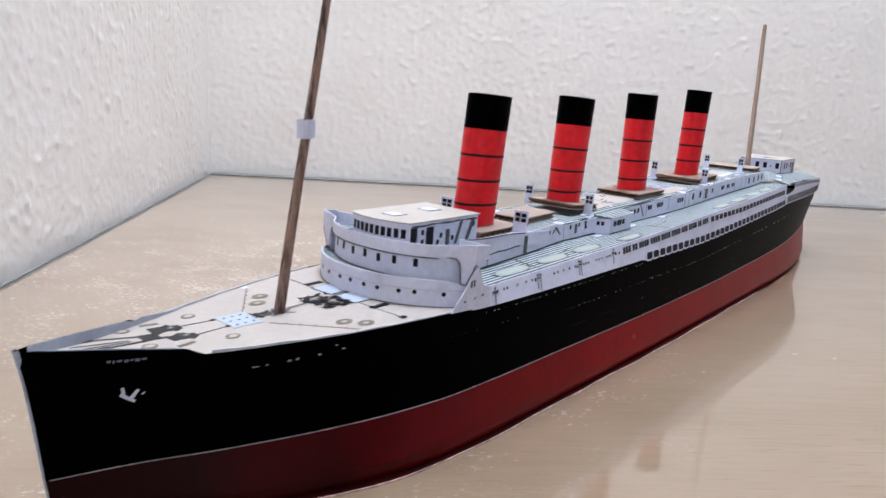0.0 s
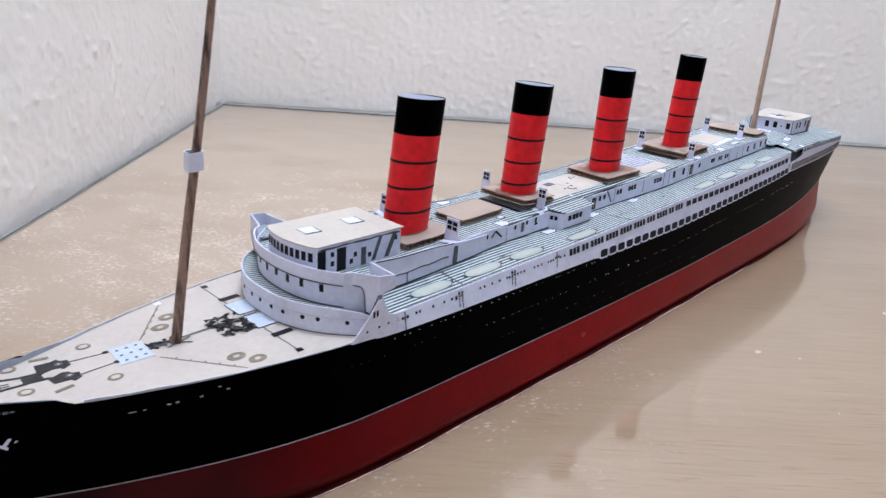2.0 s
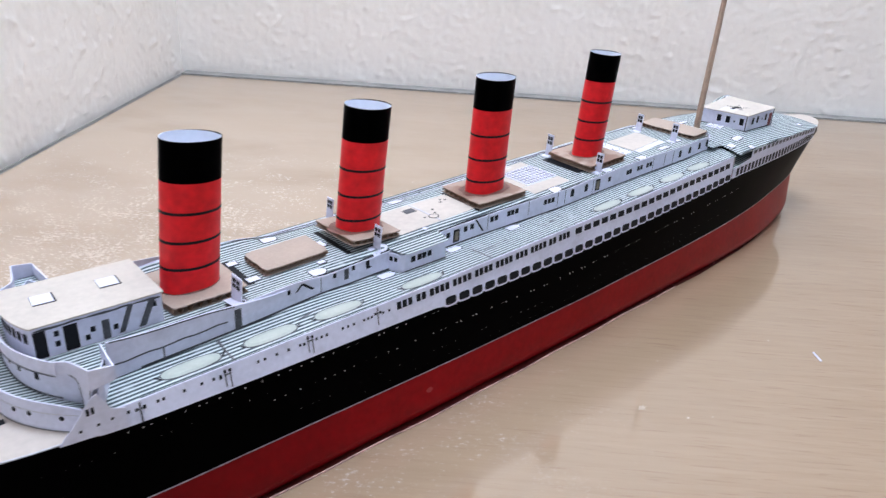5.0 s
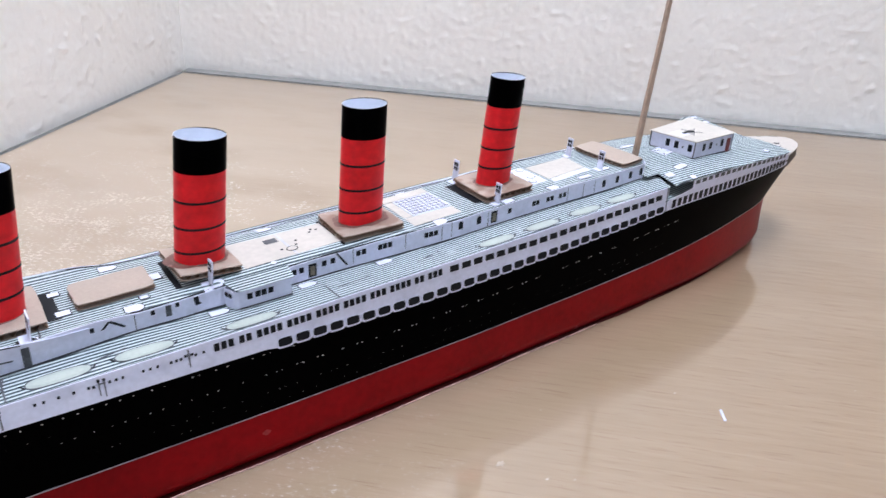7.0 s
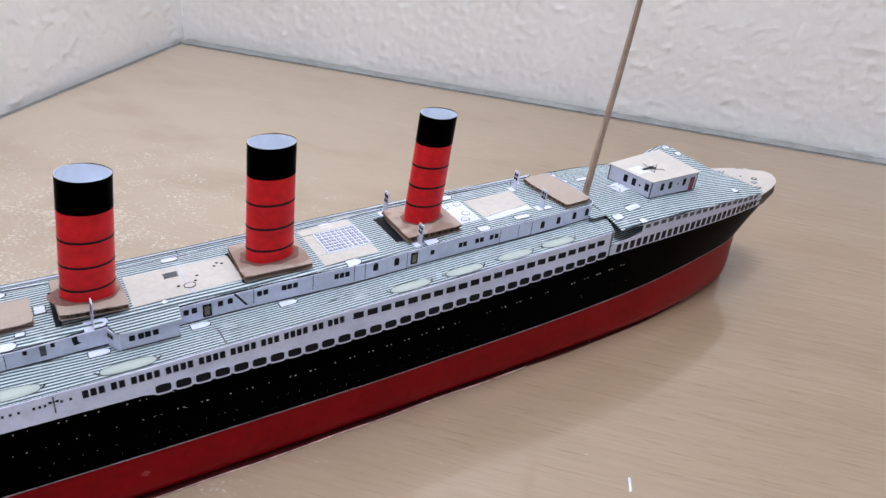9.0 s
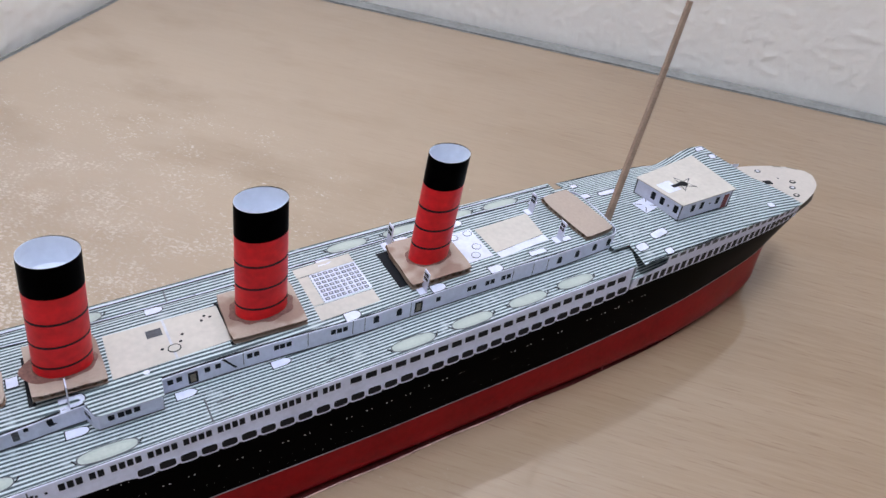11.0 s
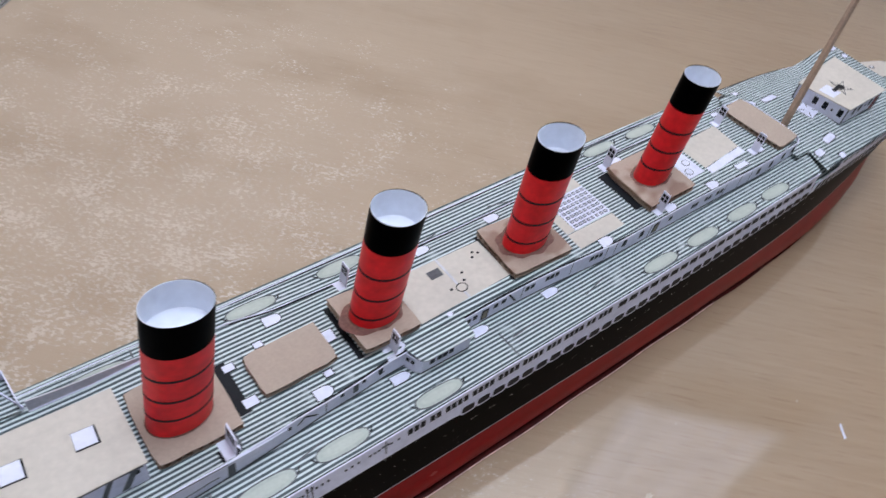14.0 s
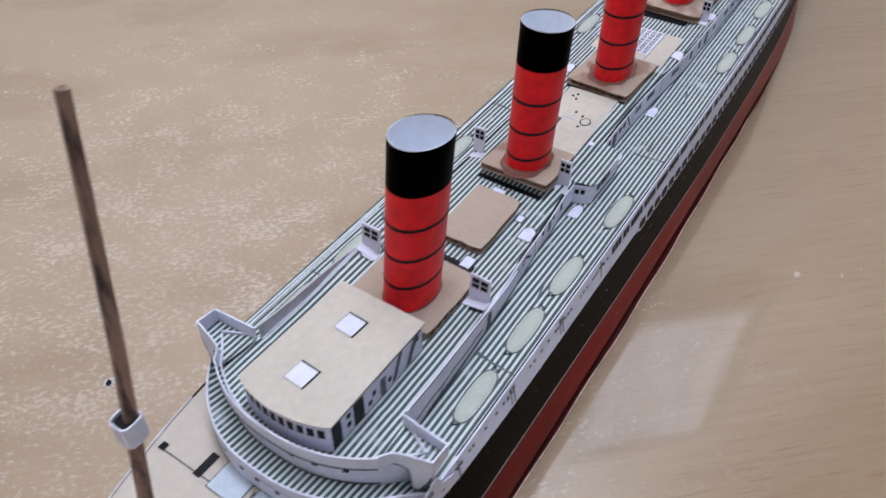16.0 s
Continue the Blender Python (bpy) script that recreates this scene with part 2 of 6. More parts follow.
def stucco():
    """Rough cream-white rendered wall."""
    m = bpy.data.materials.new("stucco")
    m.use_nodes = True
    nt = m.node_tree
    b = nt.nodes["Principled BSDF"]
    b.inputs["Roughness"].default_value = 0.85
    b.inputs["Specular IOR Level"].default_value = 0.25
    tc = nt.nodes.new("ShaderNodeTexCoord")
    big = node(nt, "ShaderNodeTexNoise", Scale=7.0, Detail=3.0)
    small = node(nt, "ShaderNodeTexNoise", Scale=160.0, Detail=4.0)
    mid = node(nt, "ShaderNodeTexNoise", Scale=60.0, Detail=3.0)
    for n in (big, small, mid):
        nt.links.new(tc.outputs["Object"], n.inputs["Vector"])
    t = calc(nt, "ADD", calc(nt, "MULTIPLY", big.outputs["Fac"], 0.6), calc(nt, "MULTIPLY", small.outputs["Fac"], 0.4))
    nt.links.new(mix_rgb(nt, ramp01(nt, t, 0.35, 0.65), (0.92, 0.86, 0.79), (0.955, 0.905, 0.845)), b.inputs["Base Color"])
    h = calc(nt, "ADD", small.outputs["Fac"], calc(nt, "MULTIPLY", mid.outputs["Fac"], 1.5))
    bp = node(nt, "ShaderNodeBump", Strength=0.25, Distance=0.0012)
    nt.links.new(h, bp.inputs["Height"])
    nt.links.new(bp.outputs["Normal"], b.inputs["Normal"])
    return m


STUCCO = stucco()


# ---- mesh helpers (ship measures in millimetres) ----
def finish(name, bm, material, smooth=False):
    bmesh.ops.recalc_face_normals(bm, faces=bm.faces)
    me = bpy.data.meshes.new(name)
    bm.to_mesh(me)
    bm.free()
    for m in material if isinstance(material, (list, tuple)) else [material]:
        me.materials.append(m)
    if smooth:
        for p in me.polygons:
            p.use_smooth = True
        me.set_sharp_from_angle(angle=radians(35))
    return me


def under(ob, parent):
    ob.parent = parent
    root = parent
    m = Matrix.Identity(4)
    while root is not None:
        m = root.matrix_basis @ m if root.parent is None else m
        root = root.parent
    ob.matrix_parent_inverse = m.inverted() if parent.parent is None else Matrix.Identity(4)
    return ob


def part(name, bm, material, parent, label="", smooth=False):
    ob = new(name, finish(name, bm, material, smooth))
    under(ob, parent)
    if label:
        tagged(ob, label)
    return ob


def piece(name, me, m, parent, label=""):
    """A repeated small piece that shares its mesh."""
    ob = new(name, me)
    ob.matrix_basis = m
    under(ob, parent)
    if label:
        tagged(ob, label)
    return ob


def V(bm, x, y, z):
    return bm.verts.new((x * MM, y * MM, z * MM))


def box(bm, x0, x1, y0, y1, z0, z1):
    c = [V(bm, x, y, z) for z in (z0, z1) for x, y in ((x0, y0), (x1, y0), (x1, y1), (x0, y1))]
    for f in ((0, 3, 2, 1), (4, 5, 6, 7), (0, 1, 5, 4), (1, 2, 6, 5), (2, 3, 7, 6), (3, 0, 4, 7)):
        bm.faces.new([c[i] for i in f])
    return bm


def strip_deck(bm, xs, near, far, zt, thick, camber=0.0, cols=1):
    """A sheet between two edges y = near(x), far(x), its top at zt(x)."""
    top, low = [], []
    for x in xs:
        a, c = near(x), far(x)
        ys = [a + (c - a) * j / cols for j in range(cols + 1)]
        zz = [zt(x) + camber * (1 - (2 * j / cols - 1) ** 2) for j in range(cols + 1)] if cols > 1 else [zt(x)] * 2
        top.append([V(bm, x, y, z) for y, z in zip(ys, zz)])
        low.append([V(bm, x, y, z - thick) for y, z in zip(ys, zz)])
    n = len(xs) - 1
    for i in range(n):
        for j in range(cols):
            bm.faces.new((top[i][j], top[i + 1][j], top[i + 1][j + 1], top[i][j + 1]))
            bm.faces.new((low[i][j], low[i][j + 1], low[i + 1][j + 1], low[i + 1][j]))
        bm.faces.new((top[i][0], low[i][0], low[i + 1][0], top[i + 1][0]))
        bm.faces.new((top[i][cols], top[i + 1][cols], low[i + 1][cols], low[i][cols]))
    for i in (0, n):
        for j in range(cols):
            bm.faces.new((top[i][j], top[i][j + 1], low[i][j + 1], low[i][j]))
    return bm


def sheet_wall(bm, pts, z0, z1, thick=0.5):
    """A paper wall that stands along the line pts from z0(x, y) to z1(x, y)."""
    n = len(pts)
    rows_ = []
    for i, (x, y) in enumerate(pts):
        a, c = pts[max(i - 1, 0)], pts[min(i + 1, n - 1)]
        d = Vector((c[0] - a[0], c[1] - a[1]))
        d.normalize()
        o = (-d.y * thick / 2, d.x * thick / 2)
        lo, hi = z0(x, y), z1(x, y)
        rows_.append([V(bm, x + s * o[0], y + s * o[1], z) for s, z in ((1, lo), (1, hi), (-1, hi), (-1, lo))])
    for i in range(n - 1):
        for j in range(4):
            k = (j + 1) % 4
            bm.faces.new((rows_[i][j], rows_[i + 1][j], rows_[i + 1][k], rows_[i][k]))
    bm.faces.new(rows_[0])
    bm.faces.new(rows_[-1])
    return bm


def flat(bm, pts, zfun, lift=0.12, thick=0.1):
    """A printed or pasted flat piece with the outline pts, lying on zfun(x, y)."""
    top = [V(bm, x, y, zfun(x, y) + lift) for x, y in pts]
    low = [V(bm, x, y, zfun(x, y) + lift - thick) for x, y in pts]
    bm.faces.new(top)
    bm.faces.new(low[::-1])
    for i in range(len(pts)):
        k = (i + 1) % len(pts)
        bm.faces.new((top[i], low[i], low[k], top[k]))
    return bm


def oval(cx, cy, rx, ry, rot=0.0, n=20, power=2.0):
    c, s = math.cos(radians(rot)), math.sin(radians(rot))
    out = []
    for i in range(n):
        a = 2 * math.pi * i / n
        u = math.copysign(abs(math.cos(a)) ** (2 / power), math.cos(a)) * rx
        v = math.copysign(abs(math.sin(a)) ** (2 / power), math.sin(a)) * ry
        out.append((cx + u * c - v * s, cy + u * s + v * c))
    return out


def rect(cx, cy, w, d, rot=0.0):
    c, s = math.cos(radians(rot)), math.sin(radians(rot))
    return [(cx + u * c - v * s, cy + u * s + v * c) for u, v in ((-w / 2, -d / 2), (w / 2, -d / 2), (w / 2, d / 2), (-w / 2, d / 2))]


def curve(*pairs):
    """A smooth function through (x, value) pairs, flat beyond its ends."""
    xs, ys = [p[0] for p in pairs], [p[1] for p in pairs]
    n = len(xs)
    sl = [(ys[i + 1] - ys[i]) / (xs[i + 1] - xs[i]) for i in range(n - 1)]
    ms = [sl[0]] + [0.0 if sl[i - 1] * sl[i] <= 0 else 2 * sl[i - 1] * sl[i] / (sl[i - 1] + sl[i]) for i in range(1, n - 1)] + [sl[-1]]

    def f(x):
        if x <= xs[0]:
            return ys[0]
        if x >= xs[-1]:
            return ys[-1]
        i = max(k for k in range(n - 1) if xs[k] <= x)
        h = xs[i + 1] - xs[i]
        t = (x - xs[i]) / h
        return ((1 + 2 * t) * (1 - t) ** 2 * ys[i] + t * (1 - t) ** 2 * h * ms[i] + t * t * (3 - 2 * t) * ys[i + 1] + t * t * (t - 1) * h * ms[i + 1])
    return f


def steps(a, b, d):
    n = max(1, round((b - a) / d))
    return [a + (b - a) * i / n for i in range(n + 1)]


# ---- room ----
def room_box(name, x0, x1, y0, y1, z0, z1, material, label, category):
    bm = bmesh.new()
    c = [bm.verts.new((x, y, z)) for z in (z0, z1) for x, y in ((x0, y0), (x1, y0), (x1, y1), (x0, y1))]
    for f in ((0, 3, 2, 1), (4, 5, 6, 7), (0, 1, 5, 4), (1, 2, 6, 5), (2, 3, 7, 6), (3, 0, 4, 7)):
        bm.faces.new([c[i] for i in f])
    ob = new(name, finish(name, bm, material))
    ob.matrix_world = ROOM
    return tagged(ob, label, category, kind="structure")


def wall_with_hole(name, along, a0, a1, b0, b1, z0, z1, hole, label):
    """A wall box along local x or y with one rectangular opening through it."""
    h0, h1, k0, k1 = hole
    bm = bmesh.new()
    for s0, s1, t0, t1 in ((a0, h0, z0, z1), (h1, a1, z0, z1), (h0, h1, z0, k0), (h0, h1, k1, z1)):
        xs, ys = ((s0, s1), (b0, b1)) if along == "x" else ((b0, b1), (s0, s1))
        c = [bm.verts.new((x, y, z)) for z in (t0, t1) for x, y in ((xs[0], ys[0]), (xs[1], ys[0]), (xs[1], ys[1]), (xs[0], ys[1]))]
        for f in ((0, 3, 2, 1), (4, 5, 6, 7), (0, 1, 5, 4), (1, 2, 6, 5), (2, 3, 7, 6), (3, 0, 4, 7)):
            bm.faces.new([c[i] for i in f])
    ob = new(name, finish(name, bm, PLASTER))
    ob.matrix_world = ROOM
    return tagged(ob, label, "wall", kind="structure")


WALL_GAP_L, WALL_GAP_B = 0.006, 0.021
room_box("floor", -0.2, ROOM_W + 0.2, -ROOM_D - 0.2, 0.3, FLOOR_Z - 0.1, FLOOR_Z, FLOOR_MAT, "plain tiled floor of the room", "floor")
room_box("ceiling", -0.2, ROOM_W + 0.2, -ROOM_D - 0.2, 0.3, CEIL_Z, CEIL_Z + 0.1, CEIL_MAT, "plain white painted ceiling", "ceiling")
# both openings are added for the fill lamps
wall_with_hole("wall_south", "x", -0.2, ROOM_W + 0.2, -ROOM_D - 0.15, -ROOM_D, FLOOR_Z, CEIL_Z, (0.05, 1.95, 0.3, 1.6), "plain plastered wall with an added wide opening for the rear fill lamp")
wall_with_hole("wall_east", "y", -ROOM_D, 0.3, ROOM_W, ROOM_W + 0.15, FLOOR_Z, CEIL_Z, (-2.05, -0.55, 0.15, 1.35), "plain plastered wall with an added opening for the side fill lamp")


def stucco_wall(name, m, length, z0, z1, hole=None, label=""):
    """Stucco skin in local x-z at y = 0, facing -y, with knobbly relief, over a solid wall behind."""
    bm = bmesh.new()
    fine_x, fine_z = 0.0023, 0.0023
    xs = [i * fine_x for i in range(int(1.2 / fine_x))] + [1.2 + i * 0.1 for i in range(int((length - 1.2) / 0.1) + 1)]
    zs = [z0 + i * 0.15 for i in range(int((-0.04 - z0) / 0.15) + 1)] + [-0.03 + i * fine_z for i in range(int(0.52 / fine_z))]
    zs += [0.50 + i * 0.055 for i in range(int((z1 - 0.50) / 0.055) + 1)]
    if hole:
        xs = sorted(set([x for x in xs if min(abs(x - hole[0]), abs(x - hole[1])) > 0.004] + [hole[0], hole[1]]))
        zs = sorted(set([z for z in zs if min(abs(z - hole[2]), abs(z - hole[3])) > 0.01] + [hole[2], hole[3]]))
    grid = []
    for z in zs:
        row = []
        for x in xs:
            p = Vector((x, z, 0.37 if hole else 2.1))
            lump = noise.noise(p * 135) + 0.35 * noise.noise(p * 22)
            h = 0.0017 * max(0.0, lump - 0.22) - 0.0009 * max(0.0, -lump - 0.34) + 0.0004 * noise.noise(p * 210) + 0.0004 * noise.noise(p * 30)
            row.append(bm.verts.new((x, -h, z)))
        grid.append(row)
    for j in range(len(zs) - 1):
        for i in range(len(xs) - 1):
            if hole and hole[0] - 1e-6 <= xs[i] < hole[1] - 1e-6 and hole[2] - 1e-6 <= zs[j] < hole[3] - 1e-6:
                continue
            bm.faces.new((grid[j][i], grid[j][i + 1], grid[j + 1][i + 1], grid[j + 1][i]))
    y0, y1 = 0.012, 0.14
    blocks = [(-0.15, length, z0, z1)] if not hole else [(-0.15, hole[0], z0, z1), (hole[1], length, z0, z1), (hole[0], hole[1], z0, hole[2]), (hole[0], hole[1], hole[3], z1)]
    for a, c, d, e in blocks:
        v = [bm.verts.new((x, y, z)) for z in (d, e) for x, y in ((a, y0), (c, y0), (c, y1), (a, y1))]
        for f in ((0, 3, 2, 1), (4, 5, 6, 7), (0, 1, 5, 4), (1, 2, 6, 5), (2, 3, 7, 6), (3, 0, 4, 7)):
            bm.faces.new([v[i] for i in f])
    me = bpy.data.meshes.new(name)
    bm.to_mesh(me)
    bm.free()
    me.materials.append(STUCCO)
    for p in me.polygons:
        p.use_smooth = len(me.polygons) - p.index > 24
    ob = new(name, me)
    ob.matrix_world = m
    return tagged(ob, label, "wall", kind="structure")


stucco_wall("wall_north", ROOM @ pose(-0.006, WALL_GAP_B, 0), ROOM_W, FLOOR_Z, CEIL_Z, (0.70, 1.01, 0.74, 1.20), "cream-white rough stucco wall behind the table")
stucco_wall("wall_west", ROOM @ pose(-WALL_GAP_L, WALL_GAP_B, 0) @ pose(0, 0, 0, 0, 0, -90) @ Matrix.Diagonal((1, -1, 1, 1)), ROOM_D, FLOOR_Z, CEIL_Z, None, "cream-white rough stucco side wall")

# unseen ceiling panel over the table, added as a light source
lamp_ob = tagged(new("added_ceiling_panel"), "square white glowing panel at the ceiling, added unseen as fill light", "ceiling light")
lamp_ob.matrix_world = ROOM @ pose(*LAMP_AT, CEIL_Z)
GLOW = bpy.data.materials.new("added_panel_glow")
GLOW.use_nodes = True
GLOW.node_tree.nodes["Principled BSDF"].inputs["Emission Color"].default_value = (0.74, 0.84, 1.0, 1.0)
GLOW.node_tree.nodes["Principled BSDF"].inputs["Emission Strength"].default_value = 4.0
for nm, r0, z0, z1, m_ in (("frame", 0.275, -0.03, 0.0, CEIL_MAT), ("diffuser", 0.25, -0.038, -0.0301, GLOW)):
    bml = bmesh.new()
    c = [bml.verts.new((x, y, z)) for z in (z0, z1) for x, y in ((-r0, -r0), (r0, -r0), (r0, r0), (-r0, r0))]
    for f in ((0, 3, 2, 1), (4, 5, 6, 7), (0, 1, 5, 4), (1, 2, 6, 5), (2, 3, 7, 6), (3, 0, 4, 7)):
        bml.faces.new([c[i] for i in f])
    o_ = new(nm, finish(nm, bml, m_))
    o_.parent = lamp_ob

# frosted small window in the back wall
win = tagged(new("window_1"), "small frosted window high in the stucco wall", "window", kind="structure")
win.matrix_world = ROOM @ pose(0.845, WALL_GAP_B - 0.032, 0.97)
FROST = mat("white_window_paint", (0.8, 0.8, 0.78), 0.5, 0.02, 8, 90)
bmf = bmesh.new()
for x0, x1, z0, z1 in ((-0.155, -0.135, -0.23, 0.23), (0.135, 0.155, -0.23, 0.23), (-0.135, 0.135, -0.23, -0.21), (-0.135, 0.135, 0.21, 0.23)):
    c = [bmf.verts.new((x, y, z)) for z in (z0, z1) for x, y in ((x0, 0.0), (x1, 0.0), (x1, 0.03), (x0, 0.03))]
    for f in ((0, 3, 2, 1), (4, 5, 6, 7), (0, 1, 5, 4), (1, 2, 6, 5), (2, 3, 7, 6), (3, 0, 4, 7)):
        bmf.faces.new([c[i] for i in f])
wf = new("window_frame", finish("window_frame", bmf, FROST))
wf.parent = win


def lit_curtain():
    """Dull daylight through a frosted pane with a hanging net curtain behind it."""
    m = bpy.data.materials.new("lit_frosted_pane")
    m.use_nodes = True
    nt = m.node_tree
    b = nt.nodes["Principled BSDF"]
    tc = nt.nodes.new("ShaderNodeTexCoord")
    folds = []
    for sx, sz, sc in ((26.0, 2.2, 1.0), (60.0, 9.0, 1.0)):
        mp = nt.nodes.new("ShaderNodeMapping")
        mp.inputs["Scale"].default_value = (sx, 1.0, sz)
        nt.links.new(tc.outputs["Object"], mp.inputs["Vector"])
        n = node(nt, "ShaderNodeTexNoise", Scale=sc, Detail=2.0)
        nt.links.new(mp.outputs["Vector"], n.inputs["Vector"])
        folds.append(n.outputs["Fac"])
    k = ramp01(nt, calc(nt, "ADD", calc(nt, "MULTIPLY", folds[0], 0.65), calc(nt, "MULTIPLY", folds[1], 0.35)), 0.36, 0.56)
    b.inputs["Base Color"].default_value = (0.5, 0.5, 0.52, 1.0)
    b.inputs["Emission Color"].default_value = (0.72, 0.80, 1.0, 1.0)
    nt.links.new(calc(nt, "ADD", 0.85, calc(nt, "MULTIPLY", k, 1.15)), b.inputs["Emission Strength"])
    return m


bmf = bmesh.new()
c = [bmf.verts.new((x, y, z)) for z in (-0.21, 0.21) for x, y in ((-0.135, 0.018), (0.135, 0.018), (0.135, 0.024), (-0.135, 0.024))]
for f in ((0, 3, 2, 1), (4, 5, 6, 7), (0, 1, 5, 4), (1, 2, 6, 5), (2, 3, 7, 6), (3, 0, 4, 7)):
    bmf.faces.new([c[i] for i in f])
wp = new("pane", finish("pane", bmf, lit_curtain()))
wp.parent = win


# ---- table ----
TAB_W, TAB_D = 1.5, 1.05
table = tagged(new("table"), "pale wood-grain laminate table with a grey edge band", "table")
table.matrix_world = ROOM
bm = bmesh.new()
c = [bm.verts.new((x, y, z)) for z in (-0.025, 0.0) for x, y in ((0.004, -TAB_D), (TAB_W, -TAB_D), (TAB_W, -0.002), (0.004, -0.002))]
for f in ((0, 3, 2, 1), (4, 5, 6, 7), (0, 1, 5, 4), (1, 2, 6, 5), (2, 3, 7, 6), (3, 0, 4, 7)):
    bm.faces.new([c[i] for i in f])
top = new("tabletop", finish("tabletop", bm, TABLE))
top.parent = table
for nm, (x0, x1, y0, y1) in (("edge_band", (0.0, TAB_W, -0.002, 0.018)), ("edge_band", (0.0, 0.004, -TAB_D, -0.004)), ("edge_band", (TAB_W, TAB_W + 0.004, -TAB_D, -0.004)), ("edge_band", (0.0, TAB_W, -TAB_D - 0.004, -TAB_D))):
    bm = bmesh.new()
    c = [bm.verts.new((x, y, z)) for z in (-0.026, 0.0015) for x, y in ((x0, y0), (x1, y0), (x1, y1), (x0, y1))]
    for f in ((0, 3, 2, 1), (4, 5, 6, 7), (0, 1, 5, 4), (1, 2, 6, 5), (2, 3, 7, 6), (3, 0, 4, 7)):
        bm.faces.new([c[i] for i in f])
    bmesh.ops.bevel(bm, geom=bm.edges[:], offset=0.0012, segments=2, affect="EDGES")
    e = new(nm, finish(nm, bm, GREY_EDGE))
    e.parent = table
for lx, ly in ((0.06, -0.08), (TAB_W - 0.06, -0.08), (TAB_W - 0.06, -TAB_D + 0.06), (0.06, -TAB_D + 0.06)):
    bm = bmesh.new()
    c = [bm.verts.new((lx + x, ly + y, z)) for z in (FLOOR_Z, -0.025) for x, y in ((-0.02, -0.02), (0.02, -0.02), (0.02, 0.02), (-0.02, 0.02))]
    for f in ((0, 3, 2, 1), (4, 5, 6, 7), (0, 1, 5, 4), (1, 2, 6, 5), (2, 3, 7, 6), (3, 0, 4, 7)):
        bm.faces.new([c[i] for i in f])
    lg = new("leg", finish("leg", bm, GREY_EDGE))
    lg.parent = table


def scrap(name, pts, z, material, label):
    bm = bmesh.new()
    flat(bm, pts, lambda x, y: 0.0, z, z - 0.02)
    return tagged(new(name, finish(name, bm, material)), label, "scrap")


scrap("paper_scrap", [(489.6, -135.4), (490.6, -135.9), (495.8, -129.6), (494.9, -129.1)], 0.35, WHITE, "tiny white paper sliver lying on the table")
scrap("paper_scrap", [(136, 62), (143, 64), (142, 69), (136.5, 68)], 1.6, WHITE, "small white paper scrap beside the bow")
for gx, gy, gr in ((381.3, -100.6, 2.0), (392.0, -118.0, 0.8), (352.0, -150.0, 0.6)):
    scrap("glue_spot", [(gx + gr * (1 + 0.35 * math.sin(3.7 * i + gx)) * math.cos(i * 0.5236), gy + 0.7 * gr * (1 + 0.35 * math.sin(2.9 * i)) * math.sin(i * 0.5236)) for i in range(12)], 0.12, mat("dried_glue", (0.46, 0.36, 0.27), 0.4, 0.1, 300, 900), "tiny pale spot of dried glue on the table")
chip = tagged(new("table_chip"), "small dark chip with a pale rim in the tabletop", "scrap")
chip.location = (0.1665, 0.109, 0)
part("rim", flat(bmesh.new(), [(167 + (0.75 + 0.25 * math.sin(5 * a_ + 1)) * 3.6 * math.cos(a_), 109 + (0.75 + 0.25 * math.sin(4 * a_)) * 2.7 * math.sin(a_)) for a_ in [i_ * 0.37 for i_ in range(17)]], lambda x, y: 0.0, 0.14, 0.12), GREY_PAPER, chip)
part("chip", flat(bmesh.new(), oval(166.3, 109.2, 1.8, 1.2, 50, 7, 1.5), lambda x, y: 0.0, 0.24, 0.1), INK, chip)

# ---- the ship: lines ----
hw_top = curve((34.4, 0.4), (40, 3.4), (48, 6.8), (56, 9.8), (69, 15.0), (83, 20.2), (99, 25.6), (116, 30.8), (136, 35.4), (156, 38.8), (185, 41.3), (230, 42.0), (400, 42.0), (450, 41.6), (500, 40.6), (550, 38.8), (600, 36.0), (650, 31.8), (690, 26.0), (715, 19.0), (730, 11.5), (739, 1.0))
hw_hull = curve((34.4, 0.4), (40, 3.4), (48, 6.8), (56, 9.8), (69, 15.0), (83, 20.2), (99, 25.6), (116, 30.8), (136, 35.4), (156, 38.8), (185, 41.3), (230, 42.0), (400, 42.0), (450, 41.6), (500, 40.6), (550, 38.8), (600, 36.0), (650, 31.0), (680, 26.8), (700, 22.6), (714, 18.0), (726, 11.0), (733, 1.2))
hw_mid = curve((38.5, 0.4), (60, 8.0), (83, 18.6), (116, 31.0), (140, 37.5), (165, 41.5), (200, 42.8), (400, 42.8), (450, 42.0), (500, 41.0), (550, 39.0), (600, 35.0), (650, 28.0), (684, 21.0), (698, 15.0), (706, 9.0), (713.0, 0.8))
hw_bot = curve((42.0, 0.4), (62, 9.0), (83, 21.0), (116, 36.0), (138, 42.4), (160, 45.2), (190, 46.2), (290, 45.8), (360, 45.0), (400, 44.4), (450, 43.6), (500, 42.6), (550, 41.4), (577, 40.2), (600, 38.6), (634, 34.2), (655, 30.4), (684, 23.4), (698, 15.8), (706, 7.5), (710.5, 0.8))
z_wl = curve((34, 19.2), (120, 20.8), (200, 22.0), (300, 21.6), (380, 22.4), (450, 23.8), (576, 27.0), (650, 30.2), (740, 33.0))
z_keel = curve((34, 0.8), (100, 0.2), (600, 0.2), (672, 0.6), (692, 2.6), (704, 6.0), (711, 9.5))
